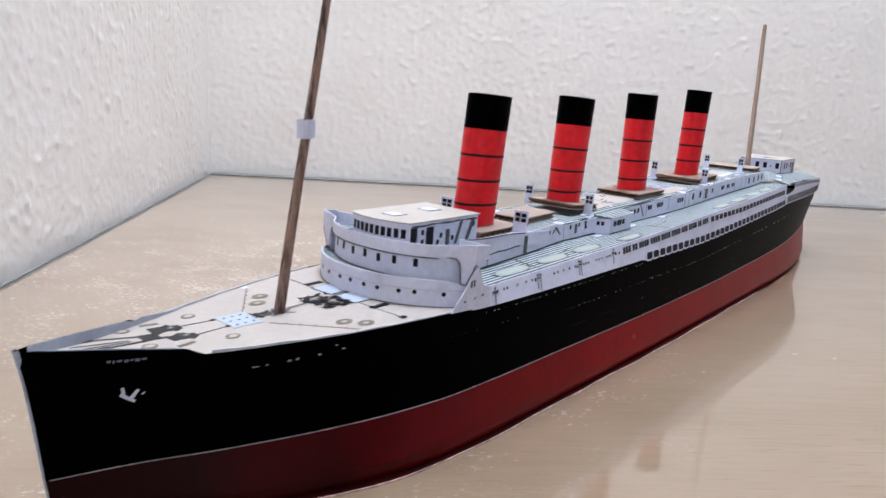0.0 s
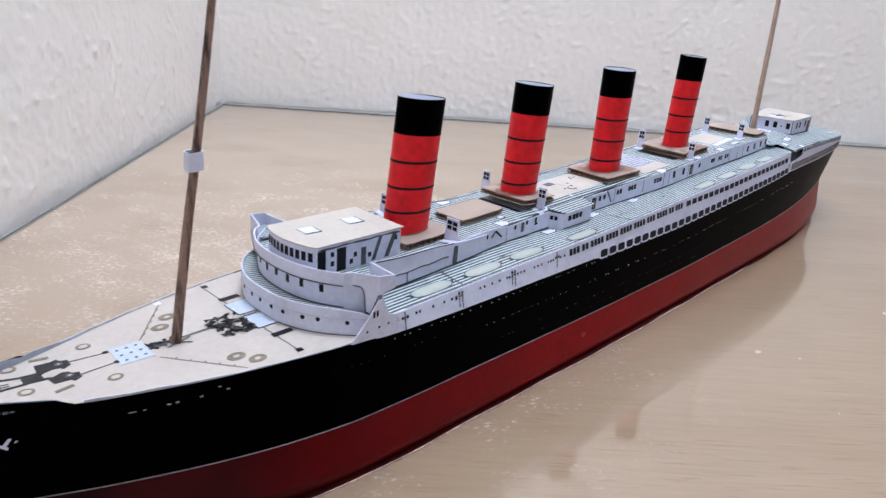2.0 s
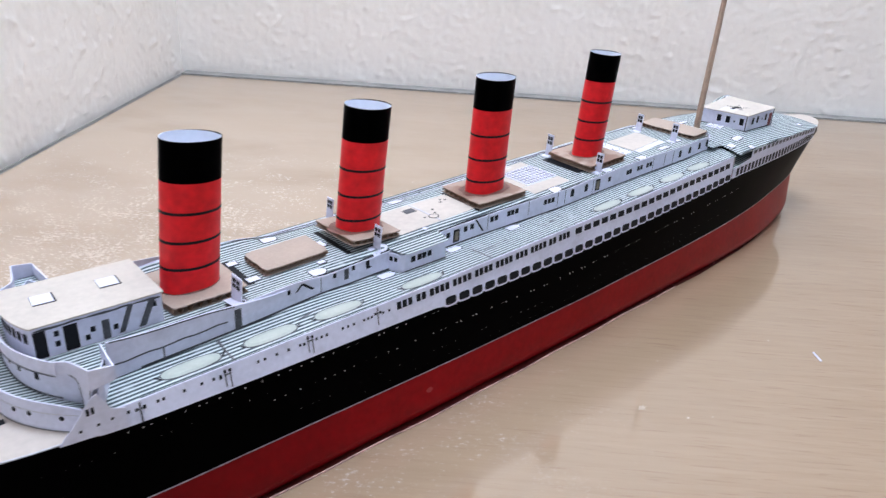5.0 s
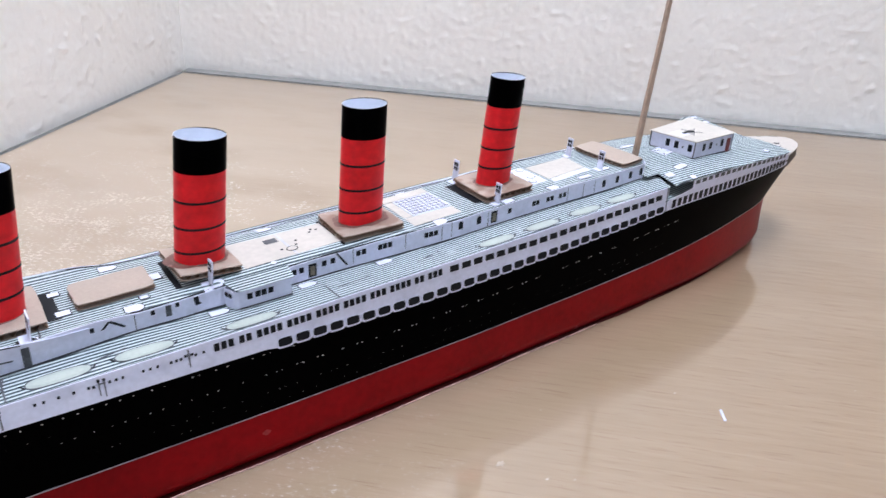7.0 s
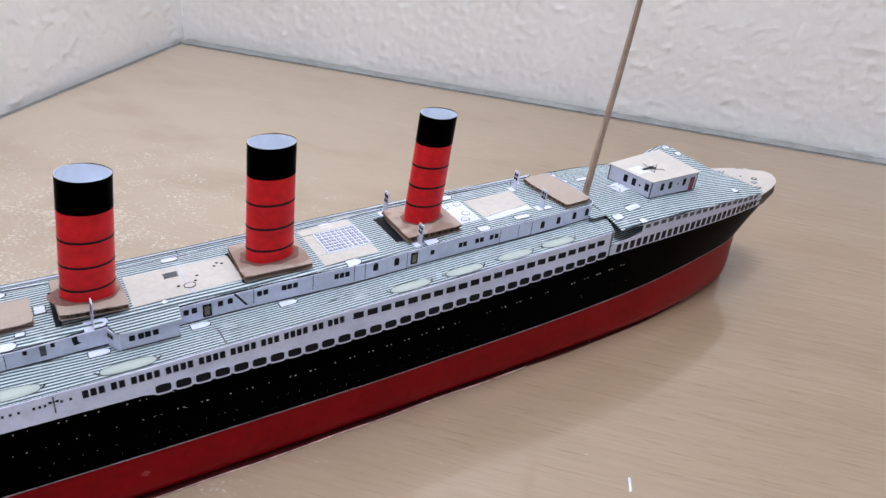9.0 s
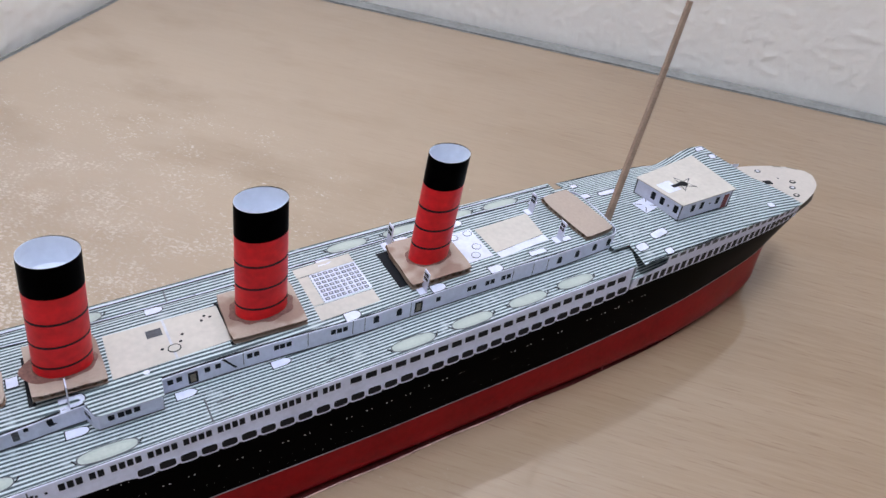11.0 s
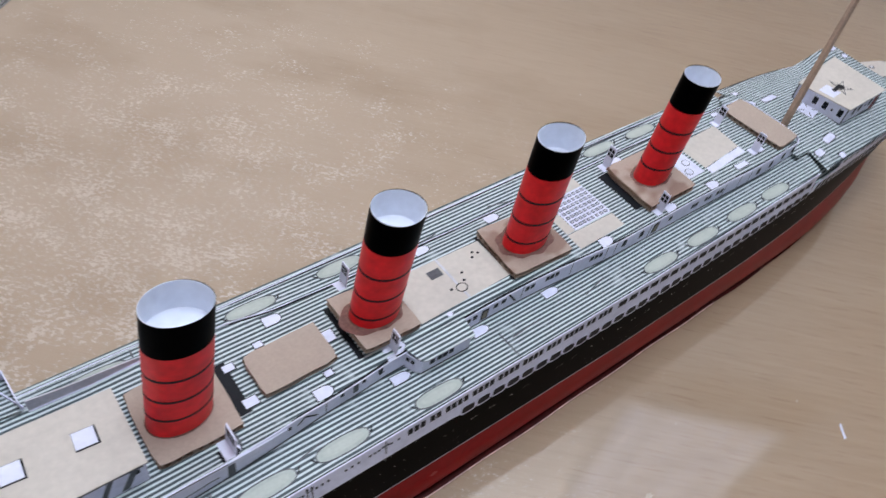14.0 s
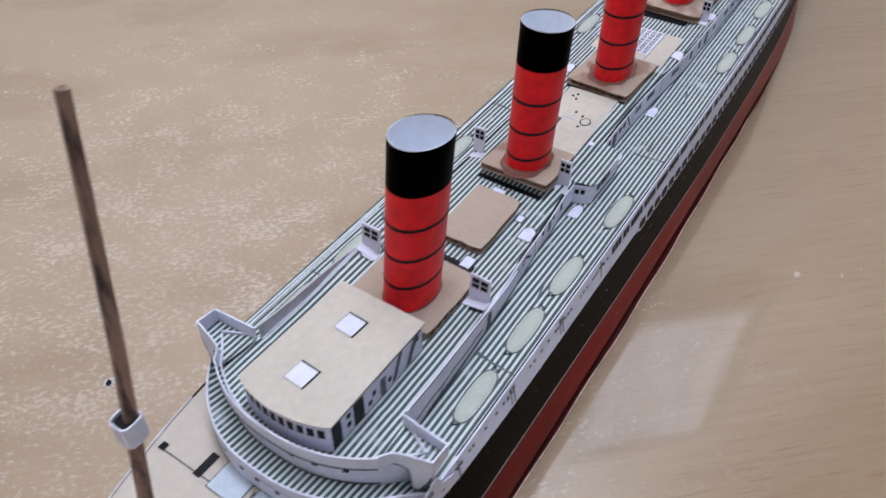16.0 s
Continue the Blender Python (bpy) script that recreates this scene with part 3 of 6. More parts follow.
z_top = curve((34, 57.5), (56, 55.4), (70, 53.8), (72.5, 53.6), (74.5, 51.6), (83, 51.3), (116, 51.6), (160, 52.2), (300, 51.4), (380, 51.5), (400, 52.2), (441, 54.0), (490, 56.5), (518, 57.6), (546, 58.9), (575, 59.3), (620, 59.2), (690, 58.8), (716, 58.5), (739, 59.5))
z_prom = curve((306, 50.0), (378, 50.4), (400, 51.2), (441, 53.0), (490, 55.4), (518, 56.6), (548, 58.2))
z_fore = curve((34, 55.0), (60, 52.0), (80, 51.2), (150, 52.0), (175, 52.2))
z_boat = curve((150, 57.6), (230, 60.0), (300, 62.0), (360, 64.5), (414, 67.0), (480, 70.0), (556, 73.0))
z_up = curve((150, 67.6), (205, 68.4), (263, 70.0), (330, 72.4), (405, 75.0), (475, 79.2), (556, 81.6))
hw_boat = curve((171, 40.0), (230, 40.2), (400, 40.4), (450, 40.0), (500, 39.0), (552, 37.8))
hw_house = curve((178, 26.0), (215, 24.8), (235, 23.6), (247, 22.6), (262, 21.0), (278, 19.6), (292, 18.2), (328, 17.4), (350, 17.0), (372, 17.6), (395, 19.4), (412, 20.6), (436, 21.0), (480, 21.4), (512, 21.8), (546, 20.5))
hw_house_far = curve((178, 26.0), (240, 25.4), (265, 24.0), (328, 23.5), (400, 23.0), (480, 22.0), (546, 20.5))
up_droop = curve((200, 0.0), (226, -1.8), (250, -1.2), (268, 1.0), (300, 1.8), (350, 1.8), (395, 0.8), (440, 0.0))
hw_aft = curve((548, 39.0), (600, 37.0), (650, 33.0), (680, 29.5), (694, 27.0))
boat_sag = curve((180, -1.6), (250, -1.6), (285, 0.3), (300, 0.9), (335, 1.4), (372, 2.0), (410, 1.2), (450, 0.3), (500, 0.0))


def zbo(x, y):
    """The boat deck sheet: its rim follows z_boat, its inner part sags or bulges."""
    return z_boat(x) - boat_sag(x) * min(1.0, max(0.0, (40.0 - abs(y)) / 20.0))


AFT_CAMBER = 4.6
z_aft_edge = curve((546, 72.5), (590, 73.4), (640, 72.0), (694, 68.4))


def z_aft(x, y=0.0):
    arch = z_aft_edge(x) + AFT_CAMBER * (1 - min(1.0, abs(y) / hw_aft(x)) ** 2)
    if y <= 0:
        return arch
    b_ = min(1.0, max(0.0, (x - 622) / 34))
    b_ = b_ * b_ * (3 - 2 * b_)
    return arch * (1 - b_) + b_ * (z_aft_edge(x) + AFT_CAMBER + 0.27 * y)


SHIP = new("paper_model_ship")
SHIP.location = (0.387, 0.0, 0.0)
tagged(SHIP, "paper model of an ocean liner with four red funnels", "model ship")


def hull_band(levels, name, material, label, cap_low=False):
    """One painted band of the hull between levels of (x of bow, x of stern, half-width, height)."""
    bm = bmesh.new()
    N = 120
    rings = []
    for x0, x1, hw, zz in levels:
        ring = []
        for side in (-1, 1):
            pts = []
            for i in range(N + 1):
                u = i / N
                u = u * u * (3 - 2 * u) * 0.35 + u * 0.65
                x = x0 + (x1 - x0) * u
                pts.append(V(bm, x, side * hw(x), zz(x)))
            ring.append(pts)
        rings.append(ring)
    for r0, r1 in zip(rings, rings[1:]):
        for s in (0, 1):
            for i in range(N):
                bm.faces.new((r0[s][i], r0[s][i + 1], r1[s][i + 1], r1[s][i]))
        for i in (0, N):
            bm.faces.new((r0[0][i], r0[1][i], r1[1][i], r1[0][i]))
    if cap_low:
        for i in range(N):
            bm.faces.new((rings[0][0][i], rings[0][0][i + 1], rings[0][1][i + 1], rings[0][1][i]))
    return part(name, bm, material, SHIP, label, smooth=True)


def blend(f, g, k):
    return lambda x: f(x) * (1 - k) + g(x) * k


def above(f, d):
    return lambda x: f(x) + d


def lerp_z(k):
    return lambda x: z_wl(x) * (1 - k) + z_top(x) * k


def aft_shift(x):
    """Share of the stern's overhang, none forward of it."""
    return min(1.0, max(0.0, (x - 560) / 90))


LV_WL = (39.6, 713.0, hw_mid, z_wl)
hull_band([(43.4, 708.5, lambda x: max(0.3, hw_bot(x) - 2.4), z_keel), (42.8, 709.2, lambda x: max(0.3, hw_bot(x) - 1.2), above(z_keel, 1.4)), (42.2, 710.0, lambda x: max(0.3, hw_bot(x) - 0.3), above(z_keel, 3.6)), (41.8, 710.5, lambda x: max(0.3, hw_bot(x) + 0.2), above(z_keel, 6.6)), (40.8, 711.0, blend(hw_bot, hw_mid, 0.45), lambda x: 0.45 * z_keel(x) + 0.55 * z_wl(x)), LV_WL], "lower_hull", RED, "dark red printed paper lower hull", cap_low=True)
hull_band([LV_WL, (37.8, 724.0, lambda x: hw_mid(x - 9 * aft_shift(x)) * 0.7 + hw_hull(x + 4 * aft_shift(x)) * 0.3, lerp_z(0.45)), (36.4, 729.5, lambda x: hw_mid(x - 15 * aft_shift(x)) * 0.3 + hw_hull(x + 1.5 * aft_shift(x)) * 0.7, lerp_z(0.72)), (34.4, 733.0, hw_hull, z_top)], "upper_hull", BLACK, "black printed paper upper hull with rows of white portholes")
for side in (-1, 1):
    ln = bmesh.new()
    sheet_wall(ln, [(x, side * (hw_mid(x) + 0.10)) for x in steps(40.5, 700, 6)], lambda x, y: z_wl(x) - 0.12, lambda x, y: z_wl(x) + 0.22, 0.25)
    part("waterline_stripe", ln, mat("faded_line", (0.36, 0.31, 0.32), 0.5, 0.25, 120, 600), SHIP, "thin pale line between red and black")
# narrow flange of the bottom sheet, shade painted into its red, with its pale cut edge
FLANGE_SHADED = mat("shaded_margin", (0.065, 0.008, 0.007), 0.5, 0.2, 60, 300, spec=0.15)
FLANGE_EDGE = mat("pale_flange_edge", (0.66, 0.42, 0.37), 0.4, 0.3, 60, 300)
for side in (-1, 1):
    def flange_y(x):
        return hw_bot(x) + (1.1 + 0.4 * math.sin(x * 0.023) + 0.25 * math.sin(x * 0.11)) * min(1.0, max(0.0, (640 - x) / 120)) - 2.0 * max(0.0, (x - 520) / 120)
    fl_ = bmesh.new()
    strip_deck(fl_, steps(96, 640, 6), lambda x: side * (flange_y(x) - 6.0), lambda x: side * flange_y(x), lambda x: 0.42, 0.3)
    flange = part("bottom_flange", fl_, FLANGE_SHADED, SHIP, "red margin of the bottom sheet on the table, darkened in colour for shade")
    fl_ = bmesh.new()
    sheet_wall(fl_, [(x, side * (flange_y(x) + 0.18)) for x in steps(100, 500, 6)], lambda x, y: 0.1, lambda x, y: 0.62 + 0.3 * max(0.0, math.sin(x * 0.031)), 0.40)
    part("flange_edge", fl_, FLANGE_EDGE, flange, "pale cut paper edge")


def on_side(x, z):
    """Half-width of the upper hull at a height."""
    k = (z - z_wl(x)) / (z_top(x) - z_wl(x))
    a, c = hw_mid(x), hw_top(x)
    if k < 0.45:
        return a + (0.3 * (c - a)) * k / 0.45
    return a + (c - a) * min(1.0, 0.3 + 0.7 * (k - 0.45) / 0.55)


# white portholes in the black side
PALE_INK = mat("pale_ink", (0.70, 0.69, 0.66), 0.5, 0.2, 300, 900)
DIM_INK = mat("faint_ink", (0.34, 0.34, 0.33), 0.5, 0.3, 300, 900)
for side in (-1, 1):
    for za, rise, x0, x1, gap, size, ink in ((49.2, 0.0, 176, 314, 4.6, 0.30, PALE_INK), (39.6, 0.0, 224, 316, 4.4, 0.24, PALE_INK), (43.6, 0.0, 150, 224, 6.5, 0.16, DIM_INK), (31.0, 0.03, 236, 560, 5.0, 0.20, DIM_INK), (25.6, 0.04, 262, 520, 6.2, 0.18, DIM_INK)):
        bm = bmesh.new()
        rnd = random.Random(int(za))
        x = x0
        while x < x1:
            x += gap * rnd.choice((0.55, 1, 1, 1, 1, 1.4, 2.2))
            r = size * rnd.uniform(0.7, 1.1)
            z = za + rise * max(0.0, x - 372) + rnd.uniform(-0.05, 0.05)
            y = side * (on_side(x, z) + 0.06)
            bm.faces.new([V(bm, x + r * math.cos(q * 1.0472), y, z + r * math.sin(q * 1.0472)) for q in range(6)])
        pr_ = part("porthole_row", bm, ink, SHIP, "row of tiny white printed portholes")
        tagged(pr_, kind="stuff")

# portholes in pairs along the middle of the side
for side in (-1, 1):
    bm = bmesh.new()
    rnd = random.Random(77)
    for k in range(-7, 20):
        for dx in (-1.15, 1.15):
            if rnd.random() < 0.12:
                continue
            x = 383.9 + 9.45 * k + dx
            z, r = 40.2 + 0.045 * max(0.0, x - 374) + rnd.uniform(-0.1, 0.1), 0.36 * rnd.uniform(0.75, 1.15)
            y = side * (on_side(x, z) + 0.06)
            bm.faces.new([V(bm, x + r * math.cos(q * 1.0472), y, z + 0.9 * r * math.sin(q * 1.0472)) for q in range(6)])
    tagged(part("porthole_row", bm, PALE_INK, SHIP, "pairs of tiny white printed portholes"), kind="stuff")

# printed name bars and anchor on the bow
for side in (-1, 1):
    bm = bmesh.new()
    for x0, w, z, h in [(53.5 + dx, w_, 52.2 - dx * 0.03 + up, h_) for dx, w_, h_, up in ((0, 0.9, 0.7, 0.1), (1.3, 0.5, 0.9, -0.1), (2.2, 1.3, 0.6, 0.05), (4.0, 1.0, 0.8, -0.1), (5.5, 0.6, 0.6, 0.1), (6.5, 1.2, 0.9, 0), (8.1, 1.1, 0.6, 0.15))]:
        v = [V(bm, x, side * (on_side(x, zz) + 0.45), zz) for x, zz in ((x0, z - h / 2), (x0 + w, z - h / 2), (x0 + w, z + h / 2), (x0, z + h / 2))]
        bm.faces.new(v)
    part("name_bar", bm, INK_BLUE, SHIP, "pale bars of illegible lettering")
    bm = bmesh.new()
    for x0, w, z, h in ((89.6, 2.0, 45.5, 0.4), (93.4, 0.8, 45.6, 0.4), (99.8, 1.2, 46.0, 0.6), (102.2, 1.0, 46.2, 0.7), (109.0, 1.0, 46.6, 0.6), (114.4, 0.9, 48.8, 0.5), (116.8, 1.0, 47.4, 0.6)):
        v = [V(bm, x, side * (on_side(x, zz) + 0.45), zz) for x, zz in ((x0, z - h / 2), (x0 + w, z - h / 2), (x0 + w, z + h / 2), (x0, z + h / 2))]
        bm.faces.new(v)
    part("porthole_row", bm, mat("dim_ink", (0.36, 0.36, 0.38), 0.5, 0.2, 300, 900), SHIP, "short white printed dashes")
    bm = bmesh.new()
    for pts in (((57.6, 42.6), (61.8, 39.6), (61.5, 38.5), (57.3, 41.4)), ((59.8, 40.2), (62.0, 43.4), (62.9, 43.0), (60.8, 39.4)), ((58.2, 41.4), (57.6, 44.4), (58.6, 44.4), (59.0, 41.6)), ((63.3, 41.4), (64.1, 42.2), (64.4, 41.6), (63.6, 41.0))):
        bm.faces.new([V(bm, x, side * (on_side(x, zz) + 0.6), zz) for x, zz in [(0.86 * (x_ - 60) + 58.8, 0.86 * (z_ - 41) + 41.2) for x_, z_ in pts]])
    part("anchor", bm, WHITE, SHIP, "white printed anchor")

# pale paper edge along the stem
bm = bmesh.new()
stem = [(43.0, 0.6), (41.0, 10.0), (39.5, 20.5), (37.6, 37.0), (36.2, 47.5), (34.2, 57.6)]
rows_ = [[V(bm, x - 0.35, y, z) for y in (-0.55, 0.55)] + [V(bm, x + 0.9, y, z) for y in (1.0, -1.0)] for x, z in stem]
for r0, r1 in zip(rows_, rows_[1:]):
    for j in range(4):
        bm.faces.new((r0[j], r0[(j + 1) % 4], r1[(j + 1) % 4], r1[j]))
part("stem_edge", bm, mat("blue_white_edge", (0.38, 0.42, 0.50), 0.5, 0.2, 150, 700), SHIP, "pale cut paper edge along the stem")

# pale vertical scuffs on the red band
for xs_, z0, z1 in ((346.5, 5.0, 13.0), (484.0, 2.0, 8.0), (262.0, 4.0, 9.0), (548.0, 1.0, 5.0), (430.0, 3.0, 6.0)):
    bm = bmesh.new()
    v = [V(bm, x, -(hw_bot(x) + 0.12 + (hw_mid(x) - hw_bot(x)) * z / 20), z) for x, z in ((xs_ - 0.5, z0), (xs_ + 0.4, z0), (xs_ + 0.6, z1), (xs_ - 0.2, z1))]
    bm.faces.new(v)
    part("scuff", bm, mat("pale_scuff", (0.33, 0.075, 0.075), 0.6, 0.3, 300, 900), SHIP, "pale worn paper crease on the red hull")

# faint worn smears on the red band
SMEAR = mat("worn_red_paper", (0.275, 0.012, 0.013), 0.5, 0.3, 200, 900)
for k in range(8):
    rr = random.Random(300 + k)
    xc, zc, w_, h_ = rr.uniform(290, 640), rr.uniform(3.5, 13.0), rr.uniform(1.2, 7.0), rr.uniform(0.25, 1.6)
    for side in (-1, 1):
        bm = bmesh.new()
        n_ = 9
        pts = [(xc + w_ * rr.uniform(0.5, 1.0) * math.cos(2 * math.pi * i / n_), zc + h_ * rr.uniform(0.4, 1.0) * math.sin(2 * math.pi * i / n_)) for i in range(n_)]
        bm.faces.new([V(bm, x, side * (hw_bot(x) + 0.10 + (hw_mid(x) - hw_bot(x)) * max(0.0, z - 3.8) / (z_wl(x) - 3.8)), z) for x, z in pts])
        part("smear", bm, SMEAR, SHIP)

# ---- foredeck ----
foredeck = part("foredeck", strip_deck(bmesh.new(), steps(36, 176, 4), lambda x: -max(0.3, hw_top(x) - 0.7), lambda x: max(0.3, hw_top(x) - 0.7), z_fore, 0.5), FOREDECK, SHIP, "cream printed foredeck sheet")
for side in (-1, 1):
    bm = bmesh.new()
    sheet_wall(bm, [(x, side * (hw_top(x) - 0.35)) for x in steps(79, 160, 4)], lambda x, y: z_fore(x) - 0.6, lambda x, y: z_top(x) + 0.35 + 0.55 * max(0.0, 1 - (x - 79) / 50) + 0.12 * math.sin(x * 0.4), 0.5)
    part("deck_edge", bm, GREY_PAPER, SHIP, "curling pale paper edge of the foredeck")
    bm = bmesh.new()
    sheet_wall(bm, [(x, side * (hw_top(x) - 0.75)) for x in steps(38, 73 if side < 0 else 94, 3)], lambda x, y: z_fore(x), lambda x, y: z_top(x) + 0.12 if x < 73.5 else z_fore(x) + 2.6 * (95 - x) / 22, 0.3)
    part("bulwark_lining", bm, mat("blue_grey_paper", (0.36, 0.39, 0.46), 0.5, 0.08, 90, 600), SHIP, "grey paper lining inside the bow bulwark")


def zf(x, y):
    return z_fore(x)


def mark(name, pts, zfun, material, parent, lift=0.14, label=""):
    return part(name, flat(bmesh.new(), pts, zfun, lift), material, parent, label)


DRUM_INK = mat("faded_black_ink", (0.032, 0.030, 0.030), 0.5, 0.3, 250, 900, spec=0.2)
mark("windlass", [(69.6, 6.6), (75.2, 6.2), (75.0, 0.6), (69.2, 1.0)], zf, DRUM_INK, foredeck)
for k, pts in enumerate(([(75.0, 11.0), (79.6, 10.6), (81.6, 11.2), (82.0, 9.6), (84.2, 9.0), (84.0, 5.4), (81.4, 4.0), (80.8, 5.2), (78.6, 5.6), (76.4, 5.0), (74.4, 6.2)],
                         [(75.6, 1.6), (77.4, 1.0), (80.0, 2.2), (82.0, 1.6), (82.4, 0.2), (84.4, -0.4), (84.0, -3.8), (81.6, -5.0), (80.8, -3.6), (76.2, -3.2)])):
    mark("windlass_drum", pts, zf, DRUM_INK, foredeck, 0.17)
    hx, hy = ((81.2, 7.8), (81.4, -0.9))[k]
    mark("drum_hub", oval(hx, hy, 1.3, 1.1, 0, 12), zf, INK_GREY, foredeck, 0.22)
    mark("hub_centre", oval(hx, hy, 0.5, 0.4, 0, 8), zf, FOREDECK, foredeck, 0.26)
mark("windlass_arm", [(74.0, 6.4), (76.4, 6.0), (76.0, 4.6), (74.4, 4.4)], zf, DRUM_INK, foredeck, 0.2)
mark("windlass_arm", [(74.2, 2.2), (76.6, 1.4), (76.6, 0.2), (74.2, 0.8)], zf, DRUM_INK, foredeck, 0.2)
for pts in ([(70.2, 6.3), (57.0, 9.6), (57.0, 8.7), (70.2, 5.2)], [(70.2, 1.9), (57.8, 1.4), (57.8, 0.5), (70.2, 0.8)]):
    mark("anchor_chain", pts, zf, DRUM_INK, foredeck)
for x, y in ((56.2, 9.0), (57.4, 0.8)):
    mark("chain_stopper", rect(x, y, 3.6, 1.9, 10), zf, DRUM_INK, foredeck, 0.2)
for pts in ([(66.0, 4.2), (50.0, 5.6), (50.0, 5.2), (66.0, 3.8)], [(66.0, 3.0), (50.0, 2.6), (50.0, 2.2), (66.0, 2.6)], [(84, 7.7), (95, 6.4), (95, 6.0), (84, 7.2)], [(84.2, -2.0), (95.5, -1.4), (95.5, -1.8), (84.2, -2.5)]):
    mark("deck_line", pts, zf, INK_GREY, foredeck)
for x, y in ((95.0, 6.4), (95.6, -1.6)):
    mark("chain_pipe", oval(x, y, 1.1, 0.9, 0, 8), zf, DRUM_INK, foredeck, 0.2)
for x, y in ((91.1, 14.5), (68.3, 12.8), (91.5, -10.2), (68.5, -3.4)):
    mark("deck_ring", oval(x, y, 2.4, 2.0), zf, BROWN_INK, foredeck)
    mark("ring_centre", oval(x, y, 1.4, 1.1), zf, FOREDECK, foredeck, 0.2)
for x, y in ((116.1, 12.0), (121.5, 18.0), (125.9, -22.0), (130.5, -27.5), (116.5, -12.5)):
    if x != 116.5:
        mark("cable_reel", oval(x, y, 3.2, 2.4), zf, BROWN_INK, foredeck)
        mark("reel_centre", oval(x, y, 1.1, 0.8), zf, FOREDECK, foredeck, 0.2)
for x, y, r in ((77.5, 14.4, -10), (77.6, -7.6, 10)):
    mark("fairlead", rect(x, y, 5.6, 1.5, r), zf, BROWN_INK, foredeck)
for pts in ([(106.3, 7.1), (123.4, 29.2), (123.8, 29.0), (106.7, 6.9)], [(107.0, -7.4), (124.8, -30.9), (125.1, -30.6), (107.3, -7.1)]):
    mark("breakwater", pts, zf, BROWN_INK, foredeck)
for (xa, ya), (xb, yb) in (((106.5, 7.0), (123.6, 29.1)), ((107.2, -7.2), (124.9, -30.7))):
    for k in range(1, 6):
        mark("breakwater_knee", rect(xa + (xb - xa) * k / 6 + 0.5, ya + (yb - ya) * k / 6, 1.1, 0.6, 50), zf, BROWN_INK, foredeck, 0.18)
mark("breakwater_post", rect(123.6, 30.0, 2.6, 3.4), zf, WHITE, foredeck)
SKY_PAPER = mat("pale_blue_print", (0.53, 0.595, 0.69), 0.5, 0.06, 200, 900)
mark("deck_hatch", rect(101.3, 1.2, 11.0, 12.5, -3), zf, GREY_PAPER, foredeck, 0.14)
mark("hatch_cover", rect(101.3, 1.2, 10.2, 11.7, -3), zf, SKY_PAPER, foredeck, 0.2)
hatch_me = finish("hatch_stud", flat(bmesh.new(), oval(0, 0, 0.55, 0.45, 0, 8), lambda x, y: 0.0, 0.0, 0.08), INK_GREY)
for i in range(3):
    for j in range(3):
        x, y = 98.2 + 3.1 * i, -2.6 + 3.8 * j
        piece("hatch_stud", hatch_me, Matrix.Translation((x * MM, y * MM, (z_fore(x) + 0.29) * MM)), foredeck)
for k in range(26):
    rr = random.Random(90 + k)
    mark("mast_gear", oval(111.4 + rr.uniform(-4.6, 4.2), 0.9 + rr.uniform(-1.9, 1.9), rr.uniform(0.8, 2.1), rr.uniform(0.4, 1.0), rr.uniform(0, 180), rr.choice((4, 5)), 1.4), zf, rr.choice((INK, INK, INK_GREY)), foredeck, 0.14 + 0.012 * k)
for a_ in (15, -35):
    mark("mast_stay", rect(116.0, -2.0, 9.0, 0.5, a_), zf, INK_GREY, foredeck, 0.4)
for k in range(104):
    rr = random.Random(40 + k)
    mark("deck_gear", oval(135.6 + rr.uniform(-6, 6), -1.0 + rr.uniform(-8.5, 8.5), rr.uniform(0.5, 2.4), rr.uniform(0.25, 1.1), rr.uniform(0, 180), rr.choice((4, 5, 6)), rr.choice((1.0, 2.0))), zf, rr.choice((INK, INK, INK, DRUM_INK)), foredeck, 0.14 + 0.006 * k)
mark("deck_seam", [(143.0, 34.0), (143.6, -31.5), (144.0, -31.5), (143.4, 34.0)], zf, INK_GREY, foredeck)
for y in (8.6, -4.6):
    mark("skylight", rect(147.0, y, 10.6, 11.0, 0), zf, INK_GREY, foredeck, 0.3)
    mark("skylight_glass", rect(147.0, y, 10.0, 10.4, 0), zf, SKY_PAPER, foredeck, 0.36)
for y in (18.5, -17.5):
    mark("companionway", rect(146.5, y, 8.0, 2.6, 0), zf, INK, foredeck, 0.3)
for y in (33.0, -31.5):
    mark("bollard", rect(144.0, y, 2.4, 2.2, 0), zf, INK, foredeck, 0.3)
mark("catwalk", [(118, 0.6), (148, 1.6), (148, 1.0), (118, 0.0)], zf, INK_GREY, foredeck, 0.5)


# ---- superstructure ----
def front_low(y):
    return 149.6 + 22.0 * (abs(y) / 40.2) ** 2.5


def front_up(y):
    return 157.0 + 9.5 * (abs(y) / 29.0) ** 2.4


bm = bmesh.new()
deck_rows = []
for x in steps(171.5, 551, 6):
    ys_ = [-hw_boat(x) * (1 - j / 6) for j in range(6)] + [(hw_boat(x) + 2.4) * j / 6 for j in range(7)]
    deck_rows.append([[V(bm, x, y, zbo(x, y) + dz) for y in ys_] for dz in (0.0, -0.5)])
for r0, r1 in zip(deck_rows, deck_rows[1:]):
    for lay in (0, 1):
        for j in range(12):
            bm.faces.new((r0[lay][j], r1[lay][j], r1[lay][j + 1], r0[lay][j + 1]))
    for j in (0, 12):
        bm.faces.new((r0[0][j], r1[0][j], r1[1][j], r0[1][j]))
for r0 in (deck_rows[0], deck_rows[-1]):
    for j in range(12):
        bm.faces.new((r0[0][j], r0[0][j + 1], r0[1][j + 1], r0[1][j]))
